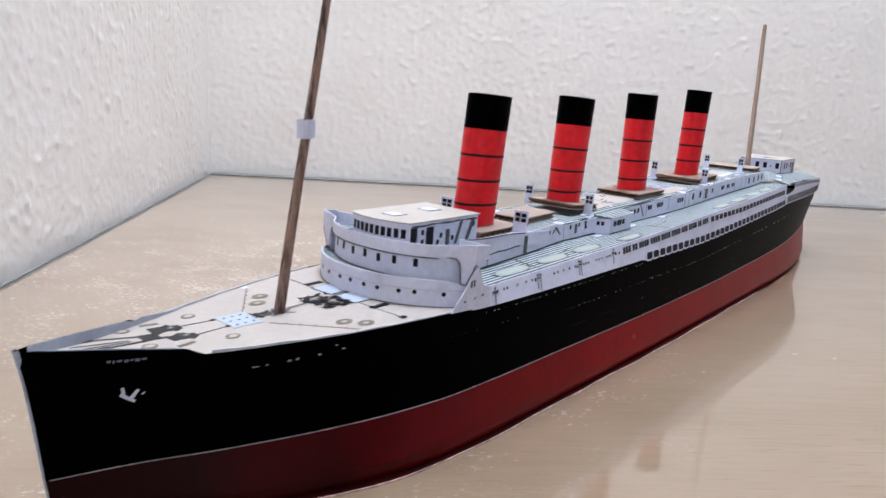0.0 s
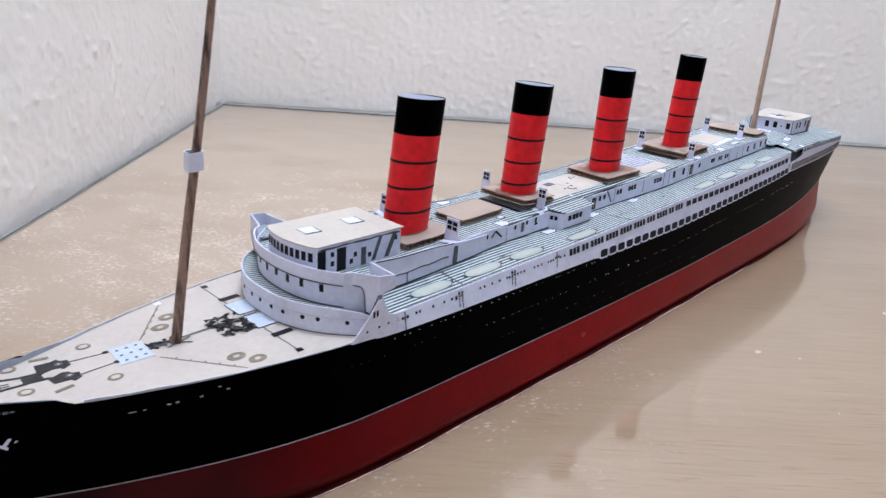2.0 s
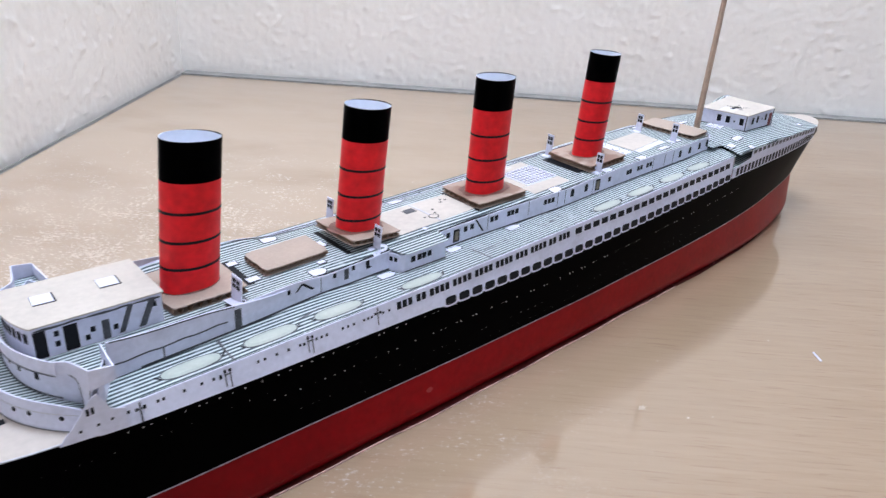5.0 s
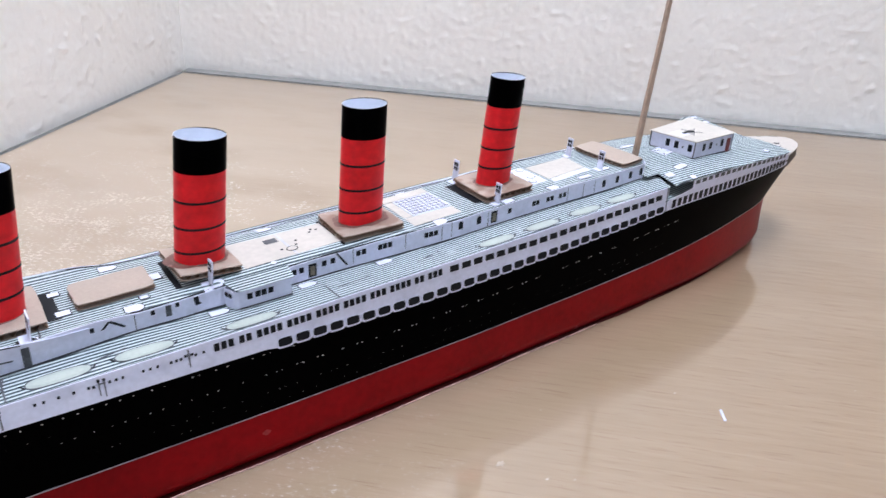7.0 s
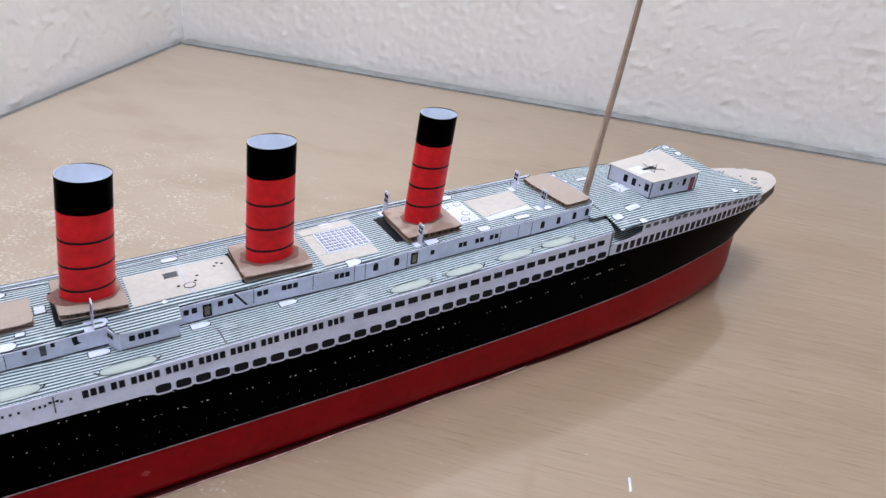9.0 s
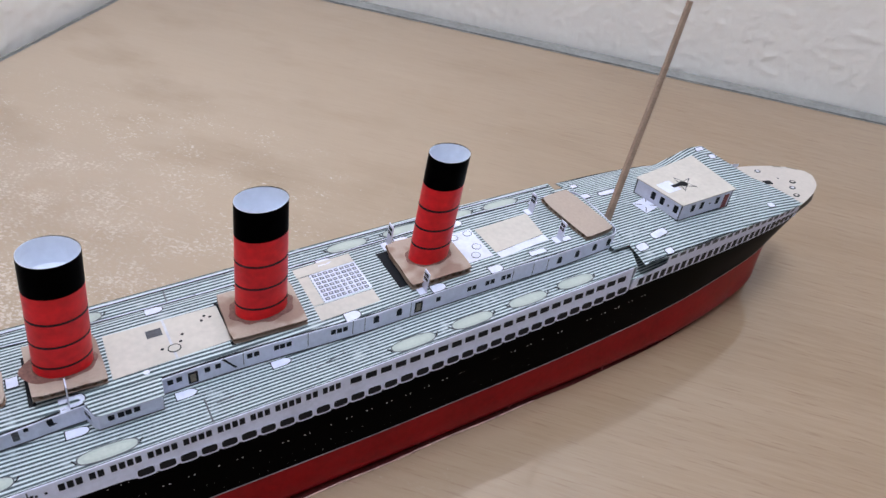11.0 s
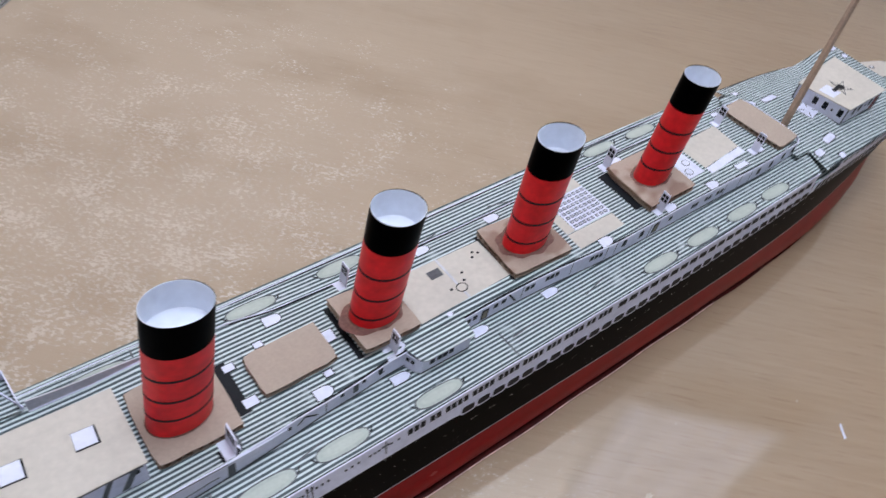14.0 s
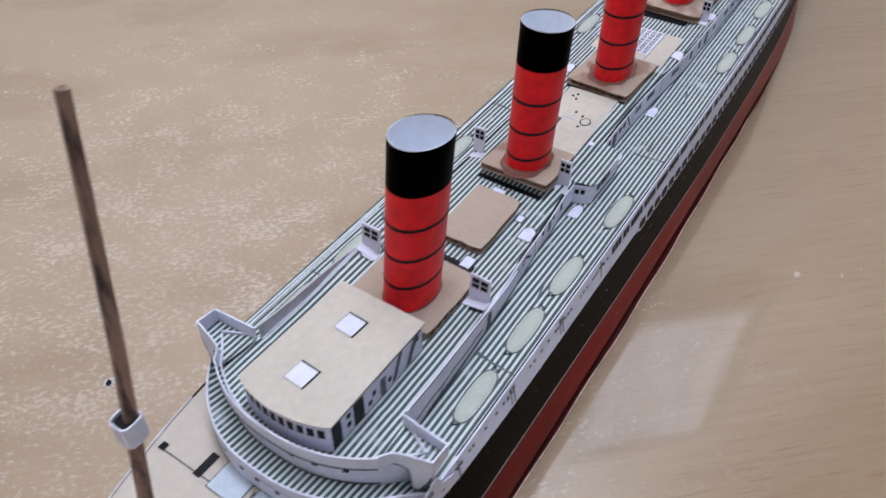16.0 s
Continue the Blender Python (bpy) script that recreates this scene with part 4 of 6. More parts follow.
boat_deck = part("boat_deck", bm, DECK, SHIP, "striped printed boat deck sheet")
bm = bmesh.new()
ys = steps(-39.6, 39.6, 2)
fr = [V(bm, front_low(y) + 0.4, y, 60.9) for y in ys]
bk = [V(bm, 171.4, y, 58.1) for y in ys]
for i in range(len(ys) - 1):
    bm.faces.new((fr[i], fr[i + 1], bk[i + 1], bk[i]))
part("bridge_front_deck", bm, DECK, SHIP, "striped curved deck before the bridge")
low_pts = [(front_low(y), y) for y in steps(-40.2, 40.2, 2)]
front_wall = part("front_wall", sheet_wall(bmesh.new(), low_pts, lambda x, y: 51.6, lambda x, y: 62.2 - 3.4 * (abs(y) / 40) ** 10, 0.5), WHITE, SHIP, "curved white paper front wall with portholes", smooth=True)
port_me = finish("porthole", flat(bmesh.new(), oval(0, 0, 0.85, 0.85, 0, 10), lambda x, y: 0.0, 0.0, 0.1), INK)


def face_front(fn, y, z, off=0.34):
    """A pose on a curved front wall, its z axis looking forward."""
    e = 0.05
    dx = (fn(y + e) - fn(y - e)) / (2 * e)
    nrm = Vector((-1, dx, 0)).normalized()
    p = Vector((fn(y), y, z)) + nrm * off
    xax = Vector((0, 0, 1)).cross(nrm).normalized()
    return Matrix.Translation(p * MM) @ Matrix((xax, Vector((0, 0, 1)), nrm)).transposed().to_4x4()


for y in (-33, -25, -20, -12, -6, 1, 7, 15, 22, 29):
    piece("porthole", port_me, face_front(front_low, y, 57.0 + 0.15 * (y % 3)), front_wall)
win_me = finish("window", flat(bmesh.new(), rect(0, 0, 1.7, 3.0), lambda x, y: 0.0, 0.0, 0.1), INK)
up_pts = [(179.0, -27.4), (174.4, -36.4), (172.0, -33.8), (169.0, -30.8)] + [(front_up(y), y) for y in steps(-28, 28, 1.6)] + [(169.0, 30.8), (172.0, 33.8), (174.4, 36.4), (179.0, 27.4)]
bridge_wall = part("bridge_wall", sheet_wall(bmesh.new(), up_pts, lambda x, y: 58.0, lambda x, y: 70.4, 0.5), WHITE, SHIP, "curved white paper bridge wall with windows", smooth=True)
for y in (-20.5, -12.5, -5.5, 1.5, 8.5, 15.5, 22.5):
    piece("window", win_me, face_front(front_up, y, 65.8 + 0.4 * (y % 2)), bridge_wall)
rail = bmesh.new()
sheet_wall(rail, [(front_up(y) - 1.5, y) for y in steps(-28.6, 28.6, 1.6)], lambda x, y: 69.2, lambda x, y: 73.8, 0.45)
part("bridge_bulwark", rail, WHITE, bridge_wall, "white paper bulwark band round the bridge", smooth=True)
# thin grey strip paints the shade line below the front wall's band
rail = bmesh.new()
sheet_wall(rail, [(front_low(y) - 0.32, y) for y in steps(-38, 38, 2)], lambda x, y: 58.3, lambda x, y: 58.55, 0.2)
part("ledge_shade", rail, GREY_PAPER, front_wall)
# first line paints the shade under the bulwark's overhang, the others are joints
for fn, y1, za, off in ((front_up, 28.6, 68.75, 1.82), (front_up, 28.0, 60.1, 0.42), (front_low, 38.0, 51.9, 0.36)):
    rail = bmesh.new()
    sheet_wall(rail, [(fn(y) - off, y) for y in steps(-y1, y1, 2)], lambda x, y: za, lambda x, y: za + 0.45, 0.2)
    part("joint_shade_line", rail, INK_GREY, front_wall if fn is front_low else bridge_wall)
# bridge wings
for side in (-1, 1):
    bm = bmesh.new()
    pts = [(front_up(28) - 1.1, side * 28)] + [(167.2 + 3.2 * (k / 22) ** 0.6, side * (30 + 11 * k / 22)) for k in range(23)]
    cut = curve((28, 69.4), (33.2, 69.4), (34.6, 68.4), (35.2, 66.0), (35.5, 60.4), (37.6, 60.2), (38.8, 63.0), (40.2, 66.0), (41, 68.5))
    sheet_wall(bm, pts, lambda x, y: cut(abs(y)), lambda x, y: 73.8 + 1.6 * max(0.0, (abs(y) - 28) / 13) ** 1.3, 0.5)
    wing = part("bridge_wing", bm, WHITE, SHIP, "white paper bridge wing with a cut-out lower edge", smooth=True)
    line = [(28.4, 69.3), (33.2, 69.3), (34.5, 68.3), (35.1, 66.0), (35.3, 63.0), (35.5, 60.3), (37.5, 60.1), (38.8, 62.9), (40.2, 65.9), (40.9, 68.4)]
    bm = bmesh.new()
    for (ya, za), (yb, zb_) in zip(line, line[1:]):
        d_ = Vector((yb - ya, zb_ - za)).normalized() * 0.24
        quad = [(ya - d_.y, za + d_.x), (yb - d_.y, zb_ + d_.x), (yb + d_.y, zb_ - d_.x), (ya + d_.y, za - d_.x)]
        bm.faces.new([V(bm, 166.85 + 3.2 * max(0.0, (y - 30) / 11) ** 0.6, side * y, z) for y, z in quad])
    part("edge_line", bm, INK_GREY, wing, "thin dark line round the cut-out")
    bm = bmesh.new()
    sheet_wall(bm, [(170.2, side * 41), (177.4, side * 41)], lambda x, y: 68.5 + (x - 170) * 0.15, lambda x, y: 75.4 - (x - 170) * 0.12, 0.5)
    sheet_wall(bm, [(177.4, side * 41), (178.4, side * 26.4)], lambda x, y: 69.6, lambda x, y: 74.2, 0.5)
    part("wing_side", bm, WHITE, wing)
    bm = bmesh.new()
    flat(bm, [(166.6, side * 27.5), (169.4, side * 33), (170.4, side * 40.8), (177.2, side * 40.8), (178.2, side * 26.6)], lambda x, y: 69.6, 0.0, 0.4)
    part("wing_deck", bm, DECK, wing)
    bm = bmesh.new()
    sheet_wall(bm, [(172.4, side * 40.3), (172.8, side * 38.4), (174.8, side * 36.6)], lambda x, y: 58.0, lambda x, y: 67.6, 0.4)
    part("wing_bracket", bm, WHITE, wing)
    if side > 0:
        continue
    # panel that laps round from the side wall up to the wing
    shape = [(159.6, 52.2), (161.6, 55.2), (163.6, 57.4), (165.6, 60.2), (167.6, 63.6), (169.8, 66.4), (171.6, 67.2), (173.2, 63.6), (174.6, 60.6), (178.8, 59.0), (178.8, 52.0)]
    bm = bmesh.new()
    outer = [V(bm, x, side * (hw_top(x) + 0.75 + 0.03 * (z - 52)), z) for x, z in shape]
    inner = [V(bm, x, side * (hw_top(x) + 0.40 + 0.03 * (z - 52)), z) for x, z in shape]
    bm.faces.new(outer)
    bm.faces.new(inner[::-1])
    for i in range(len(shape)):
        k = (i + 1) % len(shape)
        bm.faces.new((outer[i], inner[i], inner[k], outer[k]))
    lap = part("side_wall_lap", bm, WHITE, SHIP, "white paper side wall lap rising to the bridge wing")
    for x, z, w_, h_ in ((168.2, 61.6, 0.9, 2.4), (169.6, 61.8, 0.9, 2.4), (165.6, 55.6, 0.9, 0.9), (170.6, 56.2, 0.9, 0.9), (174.6, 56.8, 0.9, 0.9)):
        bm = bmesh.new()
        bm.faces.new([V(bm, x + u * w_ / 2, side * (hw_top(x) + 0.85 + 0.03 * (z - 52)), z + v * h_ / 2) for u, v in ((-1, -1), (1, -1), (1, 1), (-1, 1))])
        part("porthole", bm, INK, lap)

# upper deck and its house
bm = bmesh.new()
ys = steps(-27.6, 27.6, 2)
fr = [V(bm, front_up(y) + 0.4, y, 68.0) for y in ys]
bk = [V(bm, 180.0, y, 68.2) for y in ys]
for i in range(len(ys) - 1):
    bm.faces.new((fr[i], fr[i + 1], bk[i + 1], bk[i]))
part("bridge_deck", bm, DECK, SHIP, "striped deck round the wheelhouse")


def house_y(side, x):
    """Distance of a deckhouse wall from the middle line; the house sits a little off centre."""
    return hw_house(x) if side < 0 else hw_house_far(x)


def hw_upper(x, side=-1):
    return house_y(side, x) - 0.15


def zup(x, y):
    """The upper deck sheet, bent at its edges."""
    return z_up(x) - up_droop(x) * min(1.0, abs(y) / hw_upper(x, y)) ** 8


bm = bmesh.new()
up_rows = []
for x in steps(180, 546, 6) + [549, 551, 552]:
    ys_ = [(j / 8 - 1) * (hw_upper(x, j - 8) - max(0, x - 546) * 1.2) for j in range(17)]
    up_rows.append([[V(bm, x, y, zup(x, y) + dz) for y in ys_] for dz in (0.0, -0.5)])
for r0, r1 in zip(up_rows, up_rows[1:]):
    for lay in (0, 1):
        for j in range(16):
            bm.faces.new((r0[lay][j], r1[lay][j], r1[lay][j + 1], r0[lay][j + 1]))
    for j in (0, 16):
        bm.faces.new((r0[0][j], r1[0][j], r1[1][j], r0[1][j]))
for r0 in (up_rows[0], up_rows[-1]):
    for j in range(16):
        bm.faces.new((r0[0][j], r0[0][j + 1], r0[1][j + 1], r0[1][j]))
upper_deck = part("upper_deck", bm, DECK, SHIP, "striped printed upper deck sheet")
house_walls = {}
for side in (-1, 1):
    pts = [(x, side * house_y(side, x)) for x in steps(180, 546, 5)] + [(548.5, side * 19.4), (550.6, side * 17.0), (551.6, side * 13.0), (552, 0.0)]
    bm = bmesh.new()
    sheet_wall(bm, pts, lambda x, y: z_boat(x) - 2.6, lambda x, y: zup(x, side * house_y(side, x)) + 0.25 + 0.12 * math.sin(x * 0.21), 0.4)
    house_walls[side] = part("deckhouse_wall", bm, WHITE, SHIP, "white paper deckhouse wall with printed windows and doors")
    bm = bmesh.new()
    sheet_wall(bm, [(x, side * (house_y(side, x) + 0.45)) for x in steps(180, 246, 4)], lambda x, y: z_boat(x) + 6.0, lambda x, y: 73.8 - (x - 180) * 0.058 - 0.35 * math.sin((x - 180) * 0.14), 0.5)
    # far bulwark takes a greyer paper to paint its shaded inner face
    bulwark = part("bulwark", bm, WHITE if side < 0 else GREY_PAPER, SHIP, "greyish paper bulwark beside the first funnel, the far one greyed for shade", smooth=True)
    bm = bmesh.new()
    sheet_wall(bm, [(x, side * (house_y(side, x) + 0.74)) for x in steps(181, 221, 4)], lambda x, y: z_boat(x) + 6.1 + 0.25 * math.sin(x * 0.5), lambda x, y: z_boat(x) + 6.65 + 0.25 * math.sin(x * 0.5), 0.12)
    part("ledge_line", bm, INK_GREY, bulwark, "dark line along the bulwark's foot")
    bm = bmesh.new()
    sheet_wall(bm, [(x, side * (house_y(side, x) + 0.74)) for x in steps(181, 224, 4)], lambda x, y: 73.25 - (x - 180) * 0.058 - 0.35 * math.sin((x - 180) * 0.14), lambda x, y: 73.75 - (x - 180) * 0.058 - 0.35 * math.sin((x - 180) * 0.14), 0.12)
    part("rim_line", bm, INK_GREY, bulwark, "thin dark line along the top edge")


def on_wall(side, x, z, off=0.3):
    """A pose on a deckhouse wall, its z axis looking outboard."""
    y = side * (house_y(side, x) + off)
    nrm, xax = Vector((0, side, 0)), Vector((-side, 0, 0))
    return Matrix.Translation(Vector((x, y, z)) * MM) @ Matrix((xax, Vector((0, 0, 1)), nrm)).transposed().to_4x4()


def plate_me(name, w, h, material):
    return finish(name, flat(bmesh.new(), rect(0, 0, w, h), lambda x, y: 0.0, 0.0, 0.1), material)


def arch_me(name, w, h, material):
    pts = [(-w / 2, -h / 2), (w / 2, -h / 2)] + [(w / 2 * math.cos(a), h / 2 - w / 2 + w / 2 * math.sin(a)) for a in (0, 0.5, 1.05, 1.57, 2.1, 2.64, math.pi)]
    return finish(name, flat(bmesh.new(), pts, lambda x, y: 0.0, 0.0, 0.1), material)


small_win, door_me, arch_win = plate_me("window", 2.2, 2.6, INK), plate_me("door", 3.8, 6.2, INK), arch_me("window", 2.6, 4.2, INK)
door_panel = plate_me("door_panel", 2.2, 4.4, BROWN_INK)
seam_me = plate_me("panel_seam", 0.3, 8.0, INK_GREY)
tiny_win = plate_me("window", 1.5, 1.9, INK)
for side in (-1, 1):
    w = house_walls[side]
    for x, dz in ((232.3, 8.3), (236.2, 7.9), (241.8, 8.2), (246.8, 7.8), (268.7, 6.8), (278.2, 6.8)):
        piece("window", tiny_win, on_wall(side, x, z_boat(x) + dz), w)
    piece("door", plate_me("door", 2.2, 4.6, INK_GREY), on_wall(side, 274.7, z_boat(274.7) + 5.4), w)
    piece("door", plate_me("door", 2.6, 7.6, INK_GREY), on_wall(side, 225.1, z_boat(225) + 6.0, 0.8), w)
    bm = bmesh.new()
    bm.faces.new([V(bm, x, side * (house_y(side, x) + 0.36), z_boat(x) + z) for x, z in ((284.8, 7.4), (286.8, 7.6), (287.0, 4.8), (288.2, 3.8), (285.4, 3.6), (285.0, 5.2))])
    part("stair", bm, INK, w, "black printed slanting ladder")
    for x in (328.2, 331.6, 342.6, 346.8, 359.6, 362.4, 370.7, 373.2, 375.9, 395.0, 397.6, 400.2):
        piece("window", small_win, on_wall(side, x, z_boat(x) + 4.6), w)
    for x in (444.8, 461.0, 463.6, 470.8, 473.6, 479.6, 482.6):
        piece("window", small_win, on_wall(side, x, z_boat(x) + 5.2), w)
    for x, dz in ((336.9, 3.0), (434.8, 4.4)):
        piece("door", door_me, on_wall(side, x, z_boat(x) + dz), w)
        piece("door_panel", door_panel, on_wall(side, x, z_boat(x) + dz - 0.1, 0.42), w)
    for x in (414.3, 425.3, 512.3, 523.3, 534.8, 544.2):
        piece("window", arch_win, on_wall(side, x, z_boat(x) + 5.1), w)
    for x in (357, 384, 403.6, 409, 431, 485, 496.6, 505.1, 262):
        piece("panel_seam", seam_me, on_wall(side, x, z_boat(x) + 4.2, 0.26), w)
    piece("panel_seam", plate_me("panel_seam", 0.5, 7.6, INK_GREY), on_wall(side, 197.8, z_boat(198) + 4.0, 0.28), w)
    for x0, x1, za, zc, wd in ((348.2, 353.4, 7.6, 0.4, 1.1), (252.2, 257.4, 9.2, 5.0, 1.5), (252.4, 249.6, 9.2, 6.6, 1.3)):
        bm = bmesh.new()
        bm.faces.new([V(bm, x, side * (house_y(side, x) + 0.36), z_boat(x) + z) for x, z in ((x0, za), (x0 + wd, za), (x1 + wd, zc), (x1, zc))])
        part("stair", bm, INK, w, "black printed slanting stair")
    # thin printed line along the foot of the wall
    bm = bmesh.new()
    sheet_wall(bm, [(x, side * (house_y(side, x) + 0.3)) for x in steps(190, 545, 6)], lambda x, y: zbo(x, y) + 0.05, lambda x, y: zbo(x, y) + 0.7, 0.2)
    part("base_line", bm, INK_GREY, w)

# small protruding house
for side in (-1,):
    bm = bmesh.new()
    pts = [(297.4, side * 17.6), (299.4, side * 22.4), (301.2, side * 24.4), (323.6, side * 24.6), (324.6, side * 17.2)]
    sheet_wall(bm, pts, lambda x, y: z_boat(x) - 1.6, lambda x, y: z_boat(x) + 7.2 + 0.01 * (x - 299), 0.4)
    bay = part("side_house", bm, WHITE, SHIP, "small white protruding side house with four windows")
    part("side_house_roof", flat(bmesh.new(), [(297.6, side * 16.4), (300.2, side * 24.4), (302.0, side * 25.4), (324.6, side * 25.6), (325.6, side * 16.4)], lambda x, y: z_boat(x) + 8.7 - 0.09 * (abs(y) - 17), 0.0, 0.35), DECK, bay)
    # black strip paints the shade in the gap below the roof sheet
    bm = bmesh.new()
    sheet_wall(bm, [(302.4, side * 24.0), (323.2, side * 24.2)], lambda x, y: z_boat(x) + 6.6, lambda x, y: z_boat(x) + 7.9, 0.3)
    part("roof_gap_shade", bm, INK, bay, "black strip painting the shade in the open joint under the roof sheet")
    bm = bmesh.new()
    sheet_wall(bm, [(301.0, side * 24.75), (323.8, side * 24.95), (324.9, side * 17.4)], lambda x, y: zbo(x, y) + 0.05, lambda x, y: zbo(x, y) + 0.6, 0.15)
    part("base_line", bm, INK_GREY, bay)
    for x in (305.4, 308.8, 311.4, 314.4):
        m = Matrix.Translation(Vector((x, side * 24.95, z_boat(x) + 4.4)) * MM) @ Matrix((Vector((-side, 0, 0)), Vector((0, 0, 1)), Vector((0, side, 0)))).transposed().to_4x4()
        piece("window", small_win, m, bay)
    for y, x in ((19.6, 298.0), (21.6, 298.8)):
        m = Matrix.Translation(Vector((x - 0.35, side * y, z_boat(299) + 4.8)) * MM) @ Matrix.Rotation(radians(22) * -side, 4, "Z") @ Matrix((Vector((0, 1, 0)), Vector((0, 0, 1)), Vector((-1, 0, 0)))).transposed().to_4x4()
        piece("window", tiny_win, m, bay)

# ---- outer side walls with the promenade windows ----
win_n, win_w, low_w = plate_me("window", 2.1, 3.1, INK), plate_me("window", 5.0, 3.0, INK), finish("opening", flat(bmesh.new(), oval(0, 0, 3.0, 1.8, 0, 16, 4.5), lambda x, y: 0.0, 0.0, 0.1), INK)
low_frame = finish("opening_frame", flat(bmesh.new(), oval(0, -0.3, 3.6, 2.3, 0, 16, 4.5), lambda x, y: 0.0, 0.0, 0.1), WHITE)
dot_me = plate_me("porthole", 0.9, 1.0, INK)
side_walls = {}


def y_side(x, z):
    k = (z - z_top(x)) / (z_boat(x) - z_top(x))
    return hw_top(x) + 0.2 * min(1.0, (x - 170) / 14) + (hw_boat(x) - hw_top(x)) * k


def on_outer(side, x, z, off=0.30):
    """A pose on the outer side wall, leaning with it."""
    lean = (hw_boat(x) - hw_top(x)) / (z_boat(x) - z_top(x))
    up, nrm = Vector((0, side * lean, 1)).normalized(), Vector((0, side, -lean)).normalized()
    p = Vector((x, side * y_side(x, z), z)) + nrm * (off + 0.12)
    return Matrix.Translation(p * MM) @ Matrix((Vector((-side, 0, 0)), up, nrm)).transposed().to_4x4()


for side in (-1, 1):
    bm = bmesh.new()
    xs = [170.5, 171.5, 173.0] + steps(175.2, 548, 5)
    rows_ = []
    for x in xs:
        zt_ = zb0 if (zb0 := z_boat(x) + 0.3) and x > 175 else 57.0 + (zb0 - 57.0) * max(0.0, (x - 170.5) / 4.5)
        zb_ = 51.4 if x < 306 else z_prom(x) + 0.5
        rows_.append([V(bm, x, side * (y_side(x, z) + o), z) for z, o in ((zb_, 0.25), ((zb_ + zt_) / 2, 0.25), (zt_, 0.25), (zt_, -0.2), (zb_, -0.2))])
    for r0, r1 in zip(rows_, rows_[1:]):
        for j in range(5):
            k = (j + 1) % 5
            bm.faces.new((r0[j], r1[j], r1[k], r0[k]))
    bm.faces.new(rows_[0])
    bm.faces.new(rows_[-1])
    w = part("side_wall", bm, WHITE, SHIP, "white paper side wall with printed promenade windows")
    side_walls[side] = w
    rnd = random.Random(9)
    x = 285.0
    while x < 392:                      # narrow windows in groups
        for k in range(rnd.choice((3, 4, 4, 3, 2))):
            if x < 392:
                piece("window", win_n, on_outer(side, x, z_boat(x) - 3.0), w)
                x += 2.8
        x += 1.5
    x = 396.0
    while x < 546:
        piece("window", win_w, on_outer(side, x, z_boat(x) - 3.2 - 1.2 * min(1.0, (x - 396) / 50)), w)
        x += 6.9
    x = 312.0
    while x < 545:
        piece("opening_frame", low_frame, on_outer(side, x, z_prom(x) + 2.5, 0.36), w)
        piece("opening", low_w, on_outer(side, x, z_prom(x) + 2.6, 0.48), w)
        x += 7.7
    for x in (176.5, 179.6, 184.5, 188.7, 190.5, 197.2, 203.1, 207.2, 209.6, 223.4, 226.0, 230.6, 235.3, 240.0, 246.8, 249.0, 251.2, 258.2, 260.6, 263.2, 268.0, 269.9, 271.6, 277, 280):
        piece("porthole", dot_me, on_outer(side, x, z_boat(x) - 2.3 - 0.010 * (x - 180)), w)
    post, arm, knob = plate_me("davit_mark", 0.42, 6.4, INK_GREY), plate_me("davit_mark", 2.6, 0.45, INK_GREY), plate_me("davit_mark", 1.0, 1.0, INK)
    for x in (212.2, 244.2):   # printed davit posts
        for dx in (-0.9, 0.9):
            piece("davit_mark", post, on_outer(side, x + dx, z_boat(x) - 4.2 - 0.4 * dx), w)
            piece("davit_mark", knob, on_outer(side, x + dx, z_boat(x) - 1.5, 0.36), w)
        piece("davit_mark", arm, on_outer(side, x, z_boat(x) - 2.7, 0.34), w)
        piece("davit_mark", knob, on_outer(side, x - 2.6, z_boat(x) - 3.2, 0.34), w)
    for x in (183.2, 274.5):
        piece("davit_mark", plate_me("davit_mark", 0.5, 7.0, INK_GREY), on_outer(side, x, z_boat(x) - 3.9), w)
        piece("davit_mark", arm, on_outer(side, x, z_boat(x) - 2.6, 0.34), w)
        for dx in (-1.2, 1.2):
            piece("davit_mark", knob, on_outer(side, x + dx, z_boat(x) - 2.6, 0.36), w)
    piece("window", tiny_win, on_outer(side, 174.4, z_boat(174) - 0.6), w)
    piece("window", tiny_win, on_outer(side, 174.2, z_boat(174) - 3.4), w)

# ---- aft part ----
bm = bmesh.new()
sheet = [[], []]
for i in range(31):
    for lay, dz in ((0, 0.0), (1, -0.5)):
        row = []
        for j in range(13):
            v_ = j / 6 - 1
            x = 555.6 + (677 - 0.67 * 27 * v_ - 555.6) * i / 30
            y = v_ * hw_aft(x) * (1 - 0.10 * min(1.0, max(0.0, (x - 600) / 56)) if v_ > 0 else 1.0)
            row.append(V(bm, x, y, z_aft(x, y) + dz))
        sheet[lay].append(row)
for i in range(30):
    for j in range(12):
        for lay in (0, 1):
            q = sheet[lay]
            bm.faces.new((q[i][j], q[i + 1][j], q[i + 1][j + 1], q[i][j + 1]))
    for j in (0, 12):
        bm.faces.new((sheet[0][i][j], sheet[0][i + 1][j], sheet[1][i + 1][j], sheet[1][i][j]))
for i in (0, 30):
    for j in range(12):
        bm.faces.new((sheet[0][i][j], sheet[0][i][j + 1], sheet[1][i][j + 1], sheet[1][i][j]))
aft = part("aft_deck", bm, DECK, SHIP, "striped printed aft deck sheet with a curled corner", smooth=True)
bm = bmesh.new()
sheet_wall(bm, [(550.4, -38.0), (550.4, 38.0)], lambda x, y: 56.0, lambda x, y: 71.5, 0.4)
part("notch_wall", bm, GREY_PAPER, SHIP, "grey paper end wall of the promenade")
